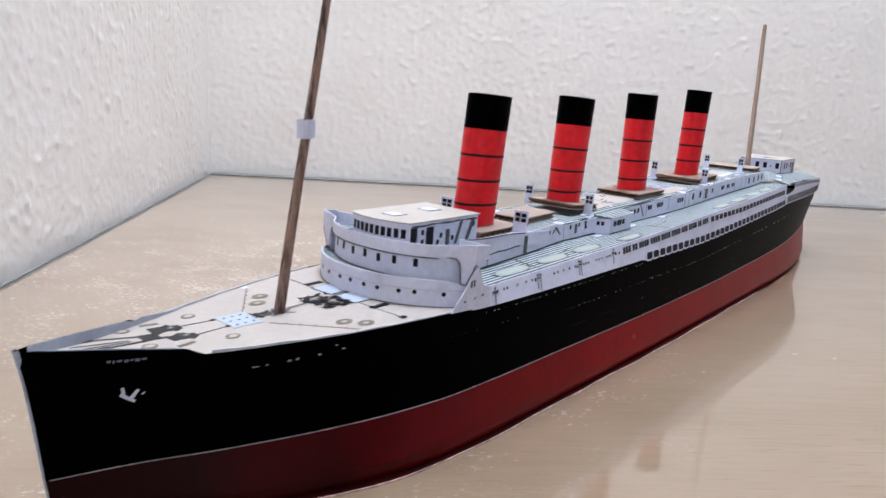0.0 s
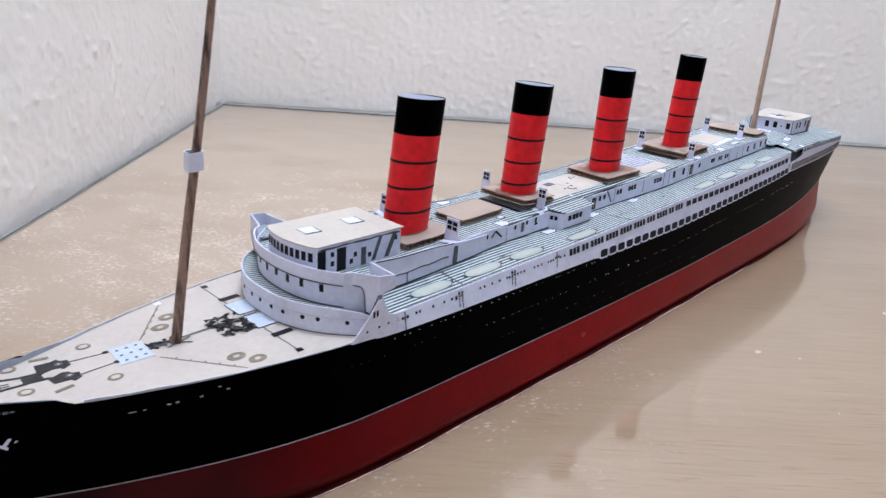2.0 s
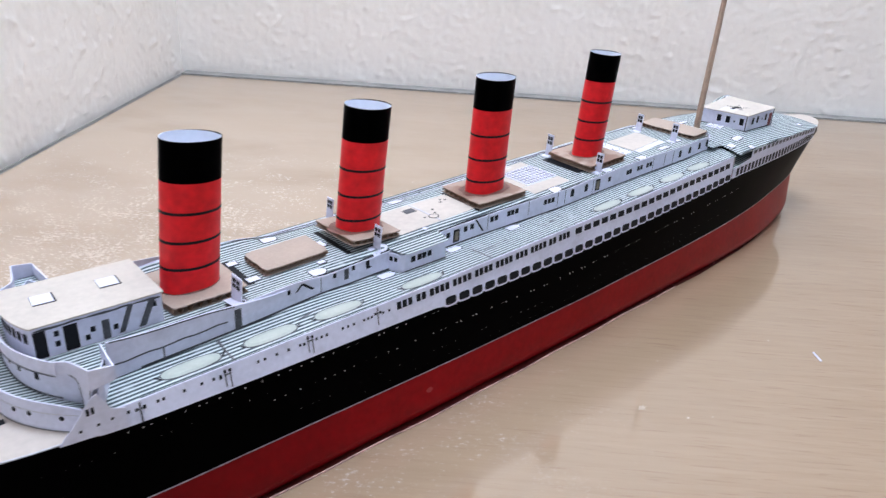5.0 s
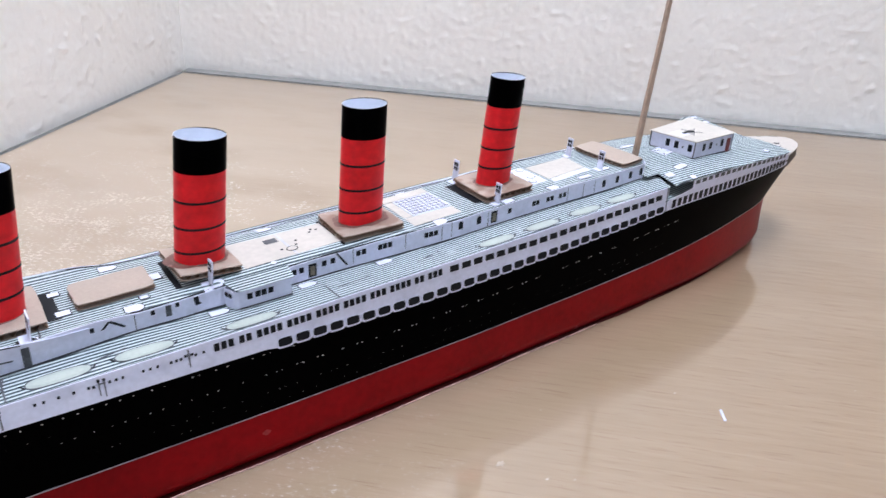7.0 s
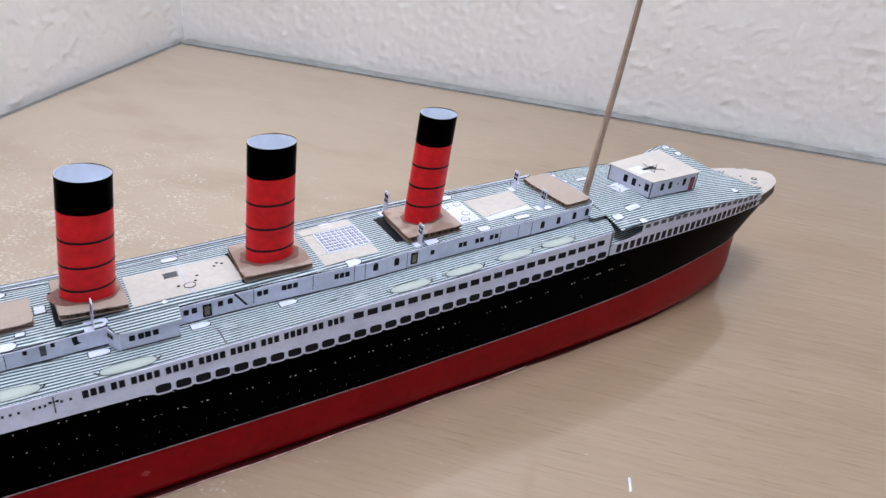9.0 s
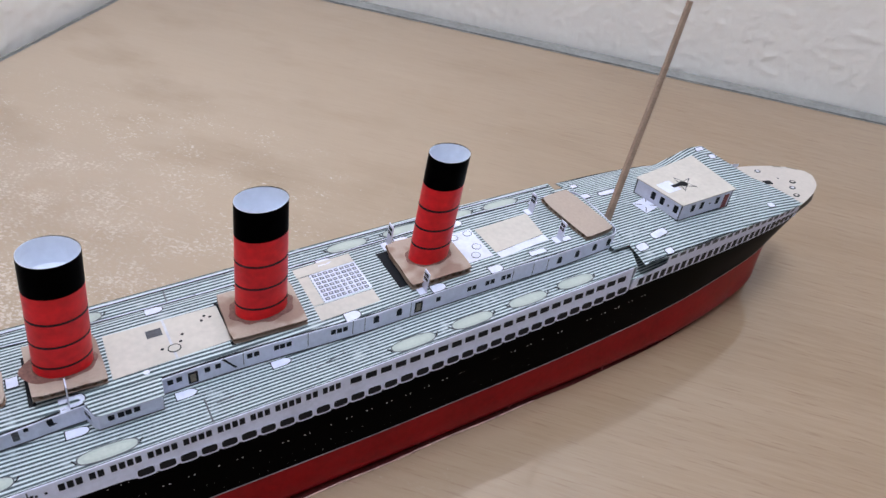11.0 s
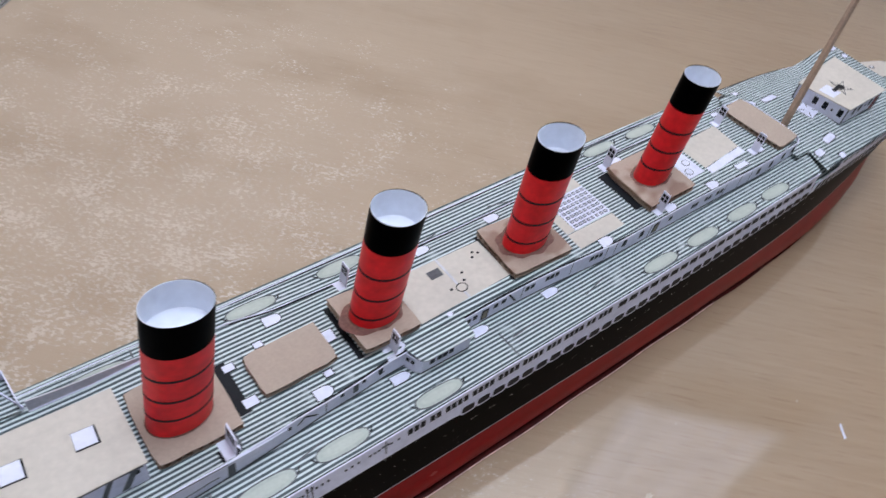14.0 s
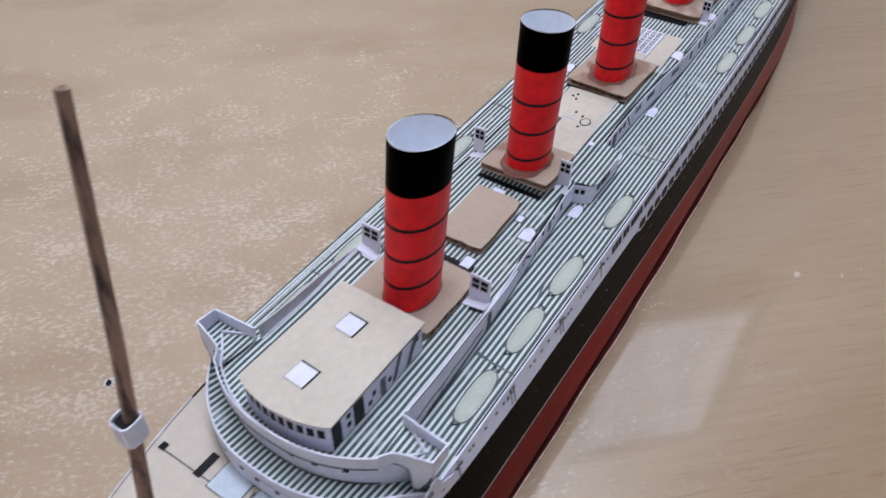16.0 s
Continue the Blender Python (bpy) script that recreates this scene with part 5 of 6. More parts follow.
part("notch_step", flat(bmesh.new(), [(548.2, -38.4), (556.0, -38.2), (566.0, -38.0), (576.0, -37.4), (588.0, -36.6), (588.0, -20.0), (548.2, -20.0)], lambda x, y: 64.4 + 3.0 * min(1.0, (x - 548) / 26), 0.0, 0.4), DECK, SHIP, "small striped step in the notch before the aft deck")
bm = bmesh.new()
strip_deck(bm, [545, 549, 558.4], lambda x: -25.0, lambda x: 30.0, lambda x: z_aft(x, 24) + 0.3, 0.5)
part("aft_deck_tongue", bm, DECK, SHIP)
part("boat_deck_end", flat(bmesh.new(), [(546.0, -19.0), (557.6, -24.2), (550.6, -38.0), (546.0, -38.2)], zbo, 0.08, 0.4), DECK, SHIP, "striped slanting end of the boat deck")
for side in (-1, 1):
    bm = bmesh.new()
    sheet_wall(bm, [(x, side * (hw_aft(x) - 0.4)) for x in steps(573, 693 if side < 0 else 652, 5)], lambda x, y: z_aft_edge(x) - 5.0, lambda x, y: z_aft_edge(x) - 0.3, 0.4)
    w = part("aft_side_wall", bm, WHITE, SHIP, "white paper side strip under the aft deck")
    sw = plate_me("window", 4.2, 2.3, INK_GREY)
    for x in steps(577, 686 if side < 0 else 648, 6.6):
        e = (hw_aft(x + 1) - hw_aft(x - 1)) / 2
        ang = math.atan(e) * side
        m = Matrix.Translation(Vector((x, side * (hw_aft(x) - 0.1), z_aft_edge(x) - 2.1)) * MM) @ Matrix.Rotation(ang, 4, "Z") @ Matrix((Vector((-side, 0, 0)), Vector((0, 0, 1)), Vector((0, side, 0)))).transposed().to_4x4()
        piece("window", sw, m, w)
    bm = bmesh.new()
    low_z = lambda x, y: z_top(x) - 0.6
    sheet_wall(bm, [(x, side * (hw_top(x) + 0.15 + 0.4 * (x - 556) / 130)) for x in steps(549.5, 698, 5)], low_z, lambda x, y: (z_aft_edge(x) - 4.9 if x < 693 and (side < 0 or x < 655) else 64.6) - 3.2 * max(0.0, (575 - x) / 26), 0.35)
    w2 = part("aft_bulwark", bm, WHITE, SHIP, "white printed railing strip with dark openings")
    op = plate_me("opening", 3.5, 5.0, INK)
    for x in steps(556, 690 if side < 0 else 650, 5.4):
        e = (hw_top(x + 1) - hw_top(x - 1)) / 2
        m = Matrix.Translation(Vector((x, side * (hw_top(x) + 0.45 + 0.4 * (x - 556) / 130), z_top(x) + 2.7)) * MM) @ Matrix.Rotation(math.atan(e) * side, 4, "Z") @ Matrix((Vector((-side, 0, 0)), Vector((0, 0, 1)), Vector((0, side, 0)))).transposed().to_4x4()
        piece("opening", op, m, w2)
fan_xs = steps(646, 738, 3)
fan_pts = [(x, -max(0.4, hw_top(x) + (0.9 if x > 694 else -0.6))) for x in fan_xs] + [(x, max(0.4, hw_top(x) + (0.7 if x > 655 else -0.6))) for x in reversed(fan_xs)]


def zfan(x, y):
    return 65.0 + 0.01 * (x - 690) - 0.06 * (y + 22)


fantail = part("fantail_deck", flat(bmesh.new(), fan_pts, zfan, 0.0, 0.5), FOREDECK, SHIP, "rounded cream fantail deck sheet")
bm = bmesh.new()
edge = [(x, -(hw_top(x) + 0.6)) for x in steps(694, 738, 3)] + [(x, hw_top(x) + 0.6) for x in reversed(steps(694, 738, 3))]
sheet_wall(bm, edge, lambda x, y: zfan(x, y) - 1.0, lambda x, y: zfan(x, y) - 0.1, 0.3)
part("fantail_edge", bm, GREY_PAPER, SHIP, "pale paper edge below the fantail", smooth=True)


# underside of the fantail: its shade is put into the dark brown
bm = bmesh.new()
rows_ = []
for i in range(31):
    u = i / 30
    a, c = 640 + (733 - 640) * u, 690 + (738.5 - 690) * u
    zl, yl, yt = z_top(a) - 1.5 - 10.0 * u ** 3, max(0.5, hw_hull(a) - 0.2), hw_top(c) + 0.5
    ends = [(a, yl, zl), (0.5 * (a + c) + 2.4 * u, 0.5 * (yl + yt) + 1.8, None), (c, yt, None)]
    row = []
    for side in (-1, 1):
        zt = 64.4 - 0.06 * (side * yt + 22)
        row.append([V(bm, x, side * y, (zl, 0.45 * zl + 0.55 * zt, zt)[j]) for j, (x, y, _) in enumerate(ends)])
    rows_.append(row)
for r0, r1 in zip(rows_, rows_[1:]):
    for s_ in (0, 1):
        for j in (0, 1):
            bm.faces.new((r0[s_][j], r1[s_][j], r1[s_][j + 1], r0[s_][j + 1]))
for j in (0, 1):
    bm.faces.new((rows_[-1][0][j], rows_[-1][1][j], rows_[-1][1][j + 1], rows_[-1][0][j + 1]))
part("counter", bm, mat("shaded_brown_paper", (0.07, 0.052, 0.034), 0.6, 0.15, 60, 400), SHIP, "brown paper underside of the fantail, darkened in colour for its shade", smooth=True)


mark("hatch", rect(701.0, 2.4, 5.4, 4.4, -14), zfan, INK, fantail)
mark("hatch", rect(699.0, -13.0, 2.6, 2.2, -14), zfan, INK_GREY, fantail)
for x, y, ink in ((706.4, 15.4, INK_GREY), (717.4, -3.6, INK), (711.0, -8.6, INK_GREY), (705.6, -16.0, INK)):
    mark("deck_ring", oval(x, y, 2.3, 1.9), zfan, ink, fantail)
    mark("ring_centre", oval(x + 0.2, y + 0.2, 1.3, 1.0), zfan, GREY_PAPER if ink is INK_GREY else FOREDECK, fantail, 0.2)
mark("dot_mark", oval(712.0, 3.6, 0.8, 0.7, 0, 8), zfan, INK_GREY, fantail)
for x0, x1 in ((722, 727), (730, 734.5)):
    mark("rim_mark", [(x0, hw_top(x0) + 0.7), (x1, hw_top(x1) + 0.7), (x1, hw_top(x1) - 0.8), (x0, hw_top(x0) - 0.8)], zfan, BROWN_INK, fantail)


def outlined(name, pts_fn, zfun, parent, fill=WHITE, grow=0.45, lift=0.14, ink=INK):
    """A white or pale printed shape with a dark outline."""
    o = mark(name, pts_fn(grow), zfun, ink, parent, lift)
    mark(name + "_fill", pts_fn(0.0), zfun, fill, o, lift + 0.06)
    return o


# aft deck markings
outlined("skylight", lambda g: rect(586.0, -2.6, 12 + g, 10 + g, 12), z_aft, aft)
for a in (38, -38):
    mark("skylight_bar", rect(586.0, -2.6, 13, 0.5, a + 12), z_aft, INK_GREY, aft, 0.3)
mark("skylight_centre", rect(586.0, -2.6, 4.2, 3.2, 12), z_aft, WHITE, aft, 0.36)
for x, y, w_, d_, r in ((577.0, -23.6, 11, 4.2, 8), (561.4, -28.4, 7, 4.2, 4), (574.6, -35.4, 4.8, 3.4, 0), (574, 16, 12, 3.6, 0), (559, 18, 7, 4, 0), (561, 30, 5, 3, 0), (660, 20, 5, 3, 0), (668, -24, 5, 3, 0), (655, 27, 6, 2.4, 0)):
    outlined("ventilator_mark", lambda g, x=x, y=y, w_=w_, d_=d_, r=r: oval(x, y, w_ / 2 + g, d_ / 2 + g, r, 16, 5), z_aft, aft)

# docking house
hs = tagged(part("docking_house", bmesh.new(), WHITE, SHIP, "white paper deckhouse with a tan roof at the stern"))
HQ = ((593.0, -20.4), (635.5, -18.8), (637.0, 17.6), (587.0, 10.5))


def hpt(u, v):
    a, b_ = (u + 21.5) / 43.0, (v + 16.0) / 32.0
    return tuple(HQ[0][i] * (1 - a) * (1 - b_) + HQ[1][i] * a * (1 - b_) + HQ[2][i] * a * b_ + HQ[3][i] * (1 - a) * b_ for i in (0, 1))


bm = bmesh.new()
ring = [hpt(-20.5, -15.0), hpt(20.5, -15.0), hpt(20.5, 15.0), hpt(-20.5, 15.0), hpt(-20.5, -15.0)]
sheet_wall(bm, ring, lambda x, y: z_aft(x, y) - 0.6, lambda x, y: 87.3, 0.4)
bm.to_mesh(hs.data)
bm.free()
bm = bmesh.new()
ring = [hpt(-20.8, -15.3), hpt(20.8, -15.3), hpt(20.8, 15.3), hpt(-20.8, 15.3), hpt(-20.8, -15.3)]
sheet_wall(bm, ring, lambda x, y: z_aft(x, y) + 0.05, lambda x, y: z_aft(x, y) + 0.55, 0.15)
part("base_line", bm, INK, hs, "dark line at the foot of the walls")
for u, v in ((-20.5, -15.0), (20.5, -15.0), (-20.5, 15.0)):
    bm = bmesh.new()
    cx, cy = hpt(u * 1.012, v * 1.012)
    box(bm, cx - 0.25, cx + 0.25, cy - 0.25, cy + 0.25, z_aft(cx, cy), 87.2)
    part("corner_line", bm, INK_GREY, hs, "thin dark corner line")
roof = part("roof", flat(bmesh.new(), [hpt(-21.6, -16.0), hpt(21.4, -16.0), hpt(21.4, 16.0), hpt(-21.6, 16.0)], lambda x, y: 87.3, 0.5, 0.5), TAN, hs, "tan printed roof with a dark star")
star = []
for k in range(10):
    r_ = 7.0 if k % 2 == 0 else 2.4
    a = radians(36 * k + 20)
    star.append(hpt(-4.3 + 1.2 * r_ * math.cos(a), -1 + r_ * math.sin(a)))
mark("star_mark", star, lambda x, y: 87.8, INK_GREY, roof)
sx_, sy_ = hpt(-4.3, -1)
mark("star_fill", [(sx_ + 0.78 * (x - sx_), sy_ + 0.78 * (y - sy_)) for x, y in star], lambda x, y: 87.8, TAN, roof, 0.18)
mark("star_centre", oval(*hpt(-4.3, -1), 2.8, 2.3), lambda x, y: 87.8, INK, roof, 0.2)
mark("star_bar", [hpt(-12, -1.6), hpt(-6, -1.6), hpt(-6, 0.6), hpt(-12, 0.6)], lambda x, y: 87.8, INK, roof, 0.22)
mark("roof_panel", [hpt(-18.6, -4), hpt(-9.4, -4), hpt(-9.4, 5), hpt(-18.6, 5)], lambda x, y: 87.8, WHITE, roof, 0.12)
hw_ = plate_me("window", 2.7, 4.4, INK)
for u in (-11, -3.8, 9):
    m = Matrix.Translation(Vector((*hpt(u, -15.5), 82.8)) * MM) @ Matrix.Rotation(radians(2.2), 4, "Z") @ Matrix((Vector((1, 0, 0)), Vector((0, 0, 1)), Vector((0, -1, 0)))).transposed().to_4x4()
    piece("window", hw_, m, hs)
for v in (3.0, -3.0, -12.2):
    m = Matrix.Translation(Vector((*hpt(-20.9, v), 82.9)) * MM) @ Matrix.Rotation(radians(11.0), 4, "Z") @ Matrix((Vector((0, 1, 0)), Vector((0, 0, 1)), Vector((-1, 0, 0)))).transposed().to_4x4()
    piece("window", hw_, m, hs)
dot_h = plate_me("window", 1.0, 1.1, INK)
piece("window", dot_h, Matrix.Translation(Vector((*hpt(3.0, -15.5), 82.4)) * MM) @ Matrix.Rotation(radians(2.2), 4, "Z") @ Matrix((Vector((1, 0, 0)), Vector((0, 0, 1)), Vector((0, -1, 0)))).transposed().to_4x4(), hs)
piece("window", dot_h, Matrix.Translation(Vector((*hpt(-20.9, -7.4), 82.4)) * MM) @ Matrix.Rotation(radians(11.0), 4, "Z") @ Matrix((Vector((0, 1, 0)), Vector((0, 0, 1)), Vector((-1, 0, 0)))).transposed().to_4x4(), hs)
bm = bmesh.new()
dpt = [hpt(14.8, -15.3), hpt(18.6, -15.3)]
sheet_wall(bm, dpt, lambda x, y: z_aft(x, y), lambda x, y: 84.6, 0.3)
part("door", bm, mat("dull_red_ink", (0.22, 0.04, 0.04), 0.5, 0.2, 100, 600), hs, "dull red printed door")

# ---- wheelhouse ----
def wh_front(y):
    return 158.8 + 3.6 * (abs(y) / 15.6) ** 2


wheel_pts = [(202.6, -15.4), (wh_front(15.4), -15.4)] + [(wh_front(y), y) for y in steps(-14, 12, 2)] + [(wh_front(13.2), 13.2), (202.6, 13.0), (202.6, -15.4)]
wheelhouse = part("wheelhouse", sheet_wall(bmesh.new(), wheel_pts, lambda x, y: 67.8, lambda x, y: 79.4, 0.4), WHITE, SHIP, "white paper wheelhouse with a tan roof")
wr = [(203.4, -16.2), (wh_front(16) - 0.6, -16.4)] + [(wh_front(y) - 1.0, y) for y in steps(-14, 12, 2)] + [(wh_front(14) - 0.6, 14.0), (203.4, 13.7)]
wroof = part("roof", flat(bmesh.new(), wr, lambda x, y: 79.4, 0.6, 0.5), TAN, wheelhouse, "tan printed wheelhouse roof with two skylights")
for cx, cy in ((170.3, 0.4), (190.9, 0.6)):
    # black outline, offset aft and to the near side to paint a shadow edge
    sk = mark("skylight", rect(cx + 0.25, cy - 0.2, 7.1, 6.9, -3), lambda x, y: 80.0, INK, wroof, 0.14)
    mark("skylight_glass", rect(cx, cy, 6.4, 6.2, -3), lambda x, y: 80.0, WHITE, sk, 0.24, "white pasted paper square")
wwin = plate_me("window", 1.9, 3.4, INK)
for k in range(10):
    y = -13.4 + 2.75 * k
    piece("window", wwin, face_front(wh_front, y, 75.6, 0.32), wheelhouse)
mult = ((164.6, 3.6, 9.4), (173.5, 4.2, 9.0), (184.0, 2.4, 7.0))
for side in (-1, 1):
    def side_m(x, z, off=0.32):
        return Matrix.Translation(Vector((x, side * ((15.4 if side < 0 else 13.0) + off), z)) * MM) @ Matrix((Vector((-side, 0, 0)), Vector((0, 0, 1)), Vector((0, side, 0)))).transposed().to_4x4()
    for x, w_, h_ in mult:
        piece("door", plate_me("door", w_, h_, INK if w_ != 2.4 else INK_GREY), side_m(x, 68.4 + h_ / 2), wheelhouse, "dark printed doorway")
    for x, z in ((169.4, 72.0), (169.4, 75.6), (180.0, 73.4), (187.0, 71.8), (200.0, 76.0), (178.2, 71.0)):
        piece("window", tiny_win, side_m(x, z), wheelhouse)
    bm = bmesh.new()
    for x0, x1, w_ in ((187.8, 191.4, 1.9), (194.2, 198.4, 2.4)):
        bm.faces.new([V(bm, x, side * (15.75 if side < 0 else 13.4), z) for x, z in ((x0, 69.0), (x0 + w_, 69.0), (x1 + w_, 78.4), (x1, 78.4))])
    part("stay", bm, INK_GREY, wheelhouse, "dark printed slanting stay")
    bm = bmesh.new()
    sheet_wall(bm, [(x, side * ((15.4 if side < 0 else 13.0) + 0.3)) for x in steps(163, 202, 3)], lambda x, y: 77.9 + 0.2 * math.sin(x * 1.7), lambda x, y: 78.5 + 0.2 * math.sin(x * 1.3), 0.12)
    part("eaves_line", bm, INK_GREY, wheelhouse)

# ---- corrugated cardboard bases ----
def corrugated(name, cx, cy, w, d, ztop, thick, rot, tilt, material, label, flute="x"):
    """Cardboard: two liners and a wavy sheet between them."""
    base = tagged(part(name, bmesh.new(), material, SHIP, label))
    bm = bmesh.new()
    T = pose(cx, cy, ztop, 0, tilt, rot)
    rnd = random.Random(name + str(cx))
    wob = [rnd.uniform(-1.0, 1.0) for _ in range(16)]
    chips = [rnd.uniform(0.1, 1.3) for _ in range(4)]

    def corner(i, u, v):
        return (u * (1 + 0.012 * wob[i % 16]), v * (1 + 0.015 * wob[(i + 5) % 16]))

    def slab(z0, z1, ins):
        nx, ny = 6, 5
        per = [(-w / 2 + w * i / nx, -d / 2) for i in range(nx)] + [(w / 2, -d / 2 + d * i / ny) for i in range(ny)] + [(w / 2 - w * i / nx, d / 2) for i in range(nx)] + [(-w / 2, d / 2 - d * i / ny) for i in range(ny)]
        pts = [corner(i, u - math.copysign(ins, u), v - math.copysign(ins, v)) for i, (u, v) in enumerate(per)]
        for i, chip in zip((0, nx, nx + ny, 2 * nx + ny), chips):
            u, v = pts[i]
            pts[i] = (u - math.copysign(chip, u), v - math.copysign(0.8 * chip, v))
        lo = [bm.verts.new((T @ Vector((u, v, z0))) * MM) for u, v in pts]
        hi = [bm.verts.new((T @ Vector((u, v, z1))) * MM) for u, v in pts]
        bm.faces.new(hi)
        bm.faces.new(lo[::-1])
        for i in range(len(pts)):
            k = (i + 1) % len(pts)
            bm.faces.new((lo[i], lo[k], hi[k], hi[i]))
    slab(-0.45, 0.0, 0.0)
    slab(-thick, -thick + 0.4, 0.0)
    bmesh.ops.recalc_face_normals(bm, faces=bm.faces)
    bm.to_mesh(base.data)
    bm.free()
    bm = bmesh.new()
    n = int((d if flute == "x" else w) / 0.55)
    prev = None
    for i in range(n + 1):
        s = i / n - 0.5
        z = -thick / 2 + (thick / 2 - 0.45) * math.sin(i * 0.95)
        a, c2 = ((-w / 2 + 0.3, s * (d - 0.8)), (w / 2 - 0.3, s * (d - 0.8))) if flute == "x" else ((s * (w - 0.8), -d / 2 + 0.3), (s * (w - 0.8), d / 2 - 0.3))
        cur = [bm.verts.new((T @ Vector((*q, z + o))) * MM) for q in (a, c2) for o in (0.1, -0.1)]
        if prev:
            bm.faces.new((prev[0], cur[0], cur[2], prev[2]))
            bm.faces.new((prev[1], prev[3], cur[3], cur[1]))
            bm.faces.new((prev[0], prev[1], cur[1], cur[0]))
            bm.faces.new((prev[2], cur[2], cur[3], prev[3]))
        prev = cur
    part("fluting", bm, CARD_DARK, base, "wavy inner layer of the cardboard")
    return base


corrugated("funnel_base", 220.2, 0.2, 29.0, 31.0, 71.6, 3.0, 0.0, -1.5, CARD, "brown corrugated cardboard square under the first funnel", "y")
corrugated("hatch_cover", 259.4, -0.3, 29.0, 18.2, 72.8, 2.6, 1.0, -1.6, CARD, "plain brown corrugated cardboard hatch")
corrugated("funnel_base", 294.8, 0.2, 25.4, 27.0, 75.6, 2.6, 1.5, 4.0, CARD_STAIN, "brown cardboard square, lifted at its front edge", "y")
corrugated("funnel_base", 370.6, 0.0, 31.5, 28.0, 76.9, 2.8, -2.5, -1.8, CARD_STAIN, "glue-stained brown cardboard square under a funnel")
corrugated("funnel_base", 449.6, -0.6, 30.6, 30.5, 81.6, 3.2, -1.5, -3.2, CARD_STAIN, "glue-stained brown cardboard square under the last funnel", "y")
corrugated("hatch_cover", 537.4, -0.4, 18.6, 37.0, 84.0, 2.4, 4.0, -1.8, CARD, "plain brown corrugated cardboard hatch by the mainmast")
# at the second base the black strip paints the shade under its lifted edge
for x0, x1, y0, y1 in ((234.9, 239.6, -11.0, 11.5), (430.4, 436.6, -11.0, 14.4), (280.6, 283.0, -12.5, 13.4), (354.0, 355.6, -13.0, 13.5)):
    mark("shadowed_slot", [(x0, y0), (x1, y0), (x1, y1), (x0, y1)], zup, INK, upper_deck, 0.16, "black strip beside the cardboard, for printed openings and painted shade")

# tan printed panels between the funnels
for pts in ([(309.6, 12.4), (354.6, 11.6), (354.9, -10.0), (309.2, -11.6)], [(391.4, 20.0), (419.2, 20.6), (419.2, 14.4), (391.4, 13.8)], [(391.4, -6.2), (419.2, -6.3), (419.2, -14.4), (391.4, -15.0)], [(391.6, 13.4), (396.6, 13.4), (396.6, -5.6), (391.6, -5.6)], [(482.4, 10.6), (514.6, 11.8), (512.8, -5.8), (483.0, -8.6)]):
    mark("tan_panel", pts, zup, TAN, upper_deck, 0.16)
mark("white_panel", [(483.0, -9.0), (512.8, -6.2), (513.0, -10.6), (483.2, -13.0)], zup, WHITE, upper_deck, 0.16)
mark("white_panel", [(466.5, 12.0), (480.6, 12.0), (480.6, -10.0), (466.5, -10.0)], zup, WHITE, upper_deck, 0.14)
for x, y in ((469.5, 9.0), (477.5, 9.4), (473.0, -6.4), (476.6, -1.0)):
    outlined("ring_mark", lambda g, x=x, y=y: oval(x, y, 2.0 + g, 1.8 + g), zup, upper_deck, WHITE, 0.35, 0.22, INK_GREY)
mark("panel_seam", [(332.0, 12.0), (333.0, 12.0), (333.6, -10.8), (332.6, -10.8)], zup, GREY_PAPER, upper_deck, 0.24)
mark("dark_square", rect(328.0, 6.0, 6.0, 4.2, 0), zup, INK_GREY, upper_deck, 0.24)
outlined("ring_mark", lambda g: oval(333.4, -5.2, 2.2 + g, 1.8 + g), zup, upper_deck, TAN, 0.45, 0.26)
for x, y in ((348.5, 7.6), (350.5, 6.2), (346.8, 5.4), (336.5, -2.6), (329.0, -4.0), (338.0, 1.0)):
    mark("dot_mark", oval(x, y, 0.7, 0.6, 0, 8), zup, INK, upper_deck, 0.24)
mark("white_knob", oval(321.0, -13.6, 1.2, 1.0), zup, WHITE, upper_deck, 0.9)
# glazed skylight grid
grid_ = mark("skylight_grid", [(397.0, 13.6), (419.2, 14.0), (419.6, -5.0), (397.0, -5.4)], zup, WHITE, upper_deck, 0.18, "white skylight printed with a grid of small panes")
pane_me = finish("pane", flat(bmesh.new(), rect(0, 0, 2.0, 1.7), lambda x, y: 0.0, 0.0, 0.08), mat("blue_grey_ink", (0.05, 0.055, 0.09), 0.4, 0.2, 300, 900))
pane_in = finish("pane_centre", flat(bmesh.new(), rect(0, 0, 1.0, 0.8), lambda x, y: 0.0, 0.0, 0.08), GREY_PAPER)
for i in range(8):
    for j in range(7):
        x, y = 398.9 + 2.65 * i, -3.7 + 2.65 * j
        m = Matrix.Translation(Vector((x, y, z_up(x) + 0.28)) * MM)
        piece("pane", pane_me, m, grid_)
        piece("pane_centre", pane_in, Matrix.Translation(Vector((x, y, z_up(x) + 0.36)) * MM), grid_)

# white ventilator shapes with dark outlines
def dshape(x, y, w, d, r, g):
    c, s = math.cos(radians(r)), math.sin(radians(r))
    pts = [(-w / 2 - g, -d / 2 - g), (w * 0.1, -d / 2 - g)] + [(w * 0.1 + (w * 0.4 + g) * math.cos(a), (d / 2 + g) * math.sin(a)) for a in (-1.1, -0.6, 0, 0.6, 1.1)] + [(w * 0.1, d / 2 + g), (-w / 2 - g, d / 2 + g)]
    return [(x + u * c - v * s, y + u * s + v * c) for u, v in pts]


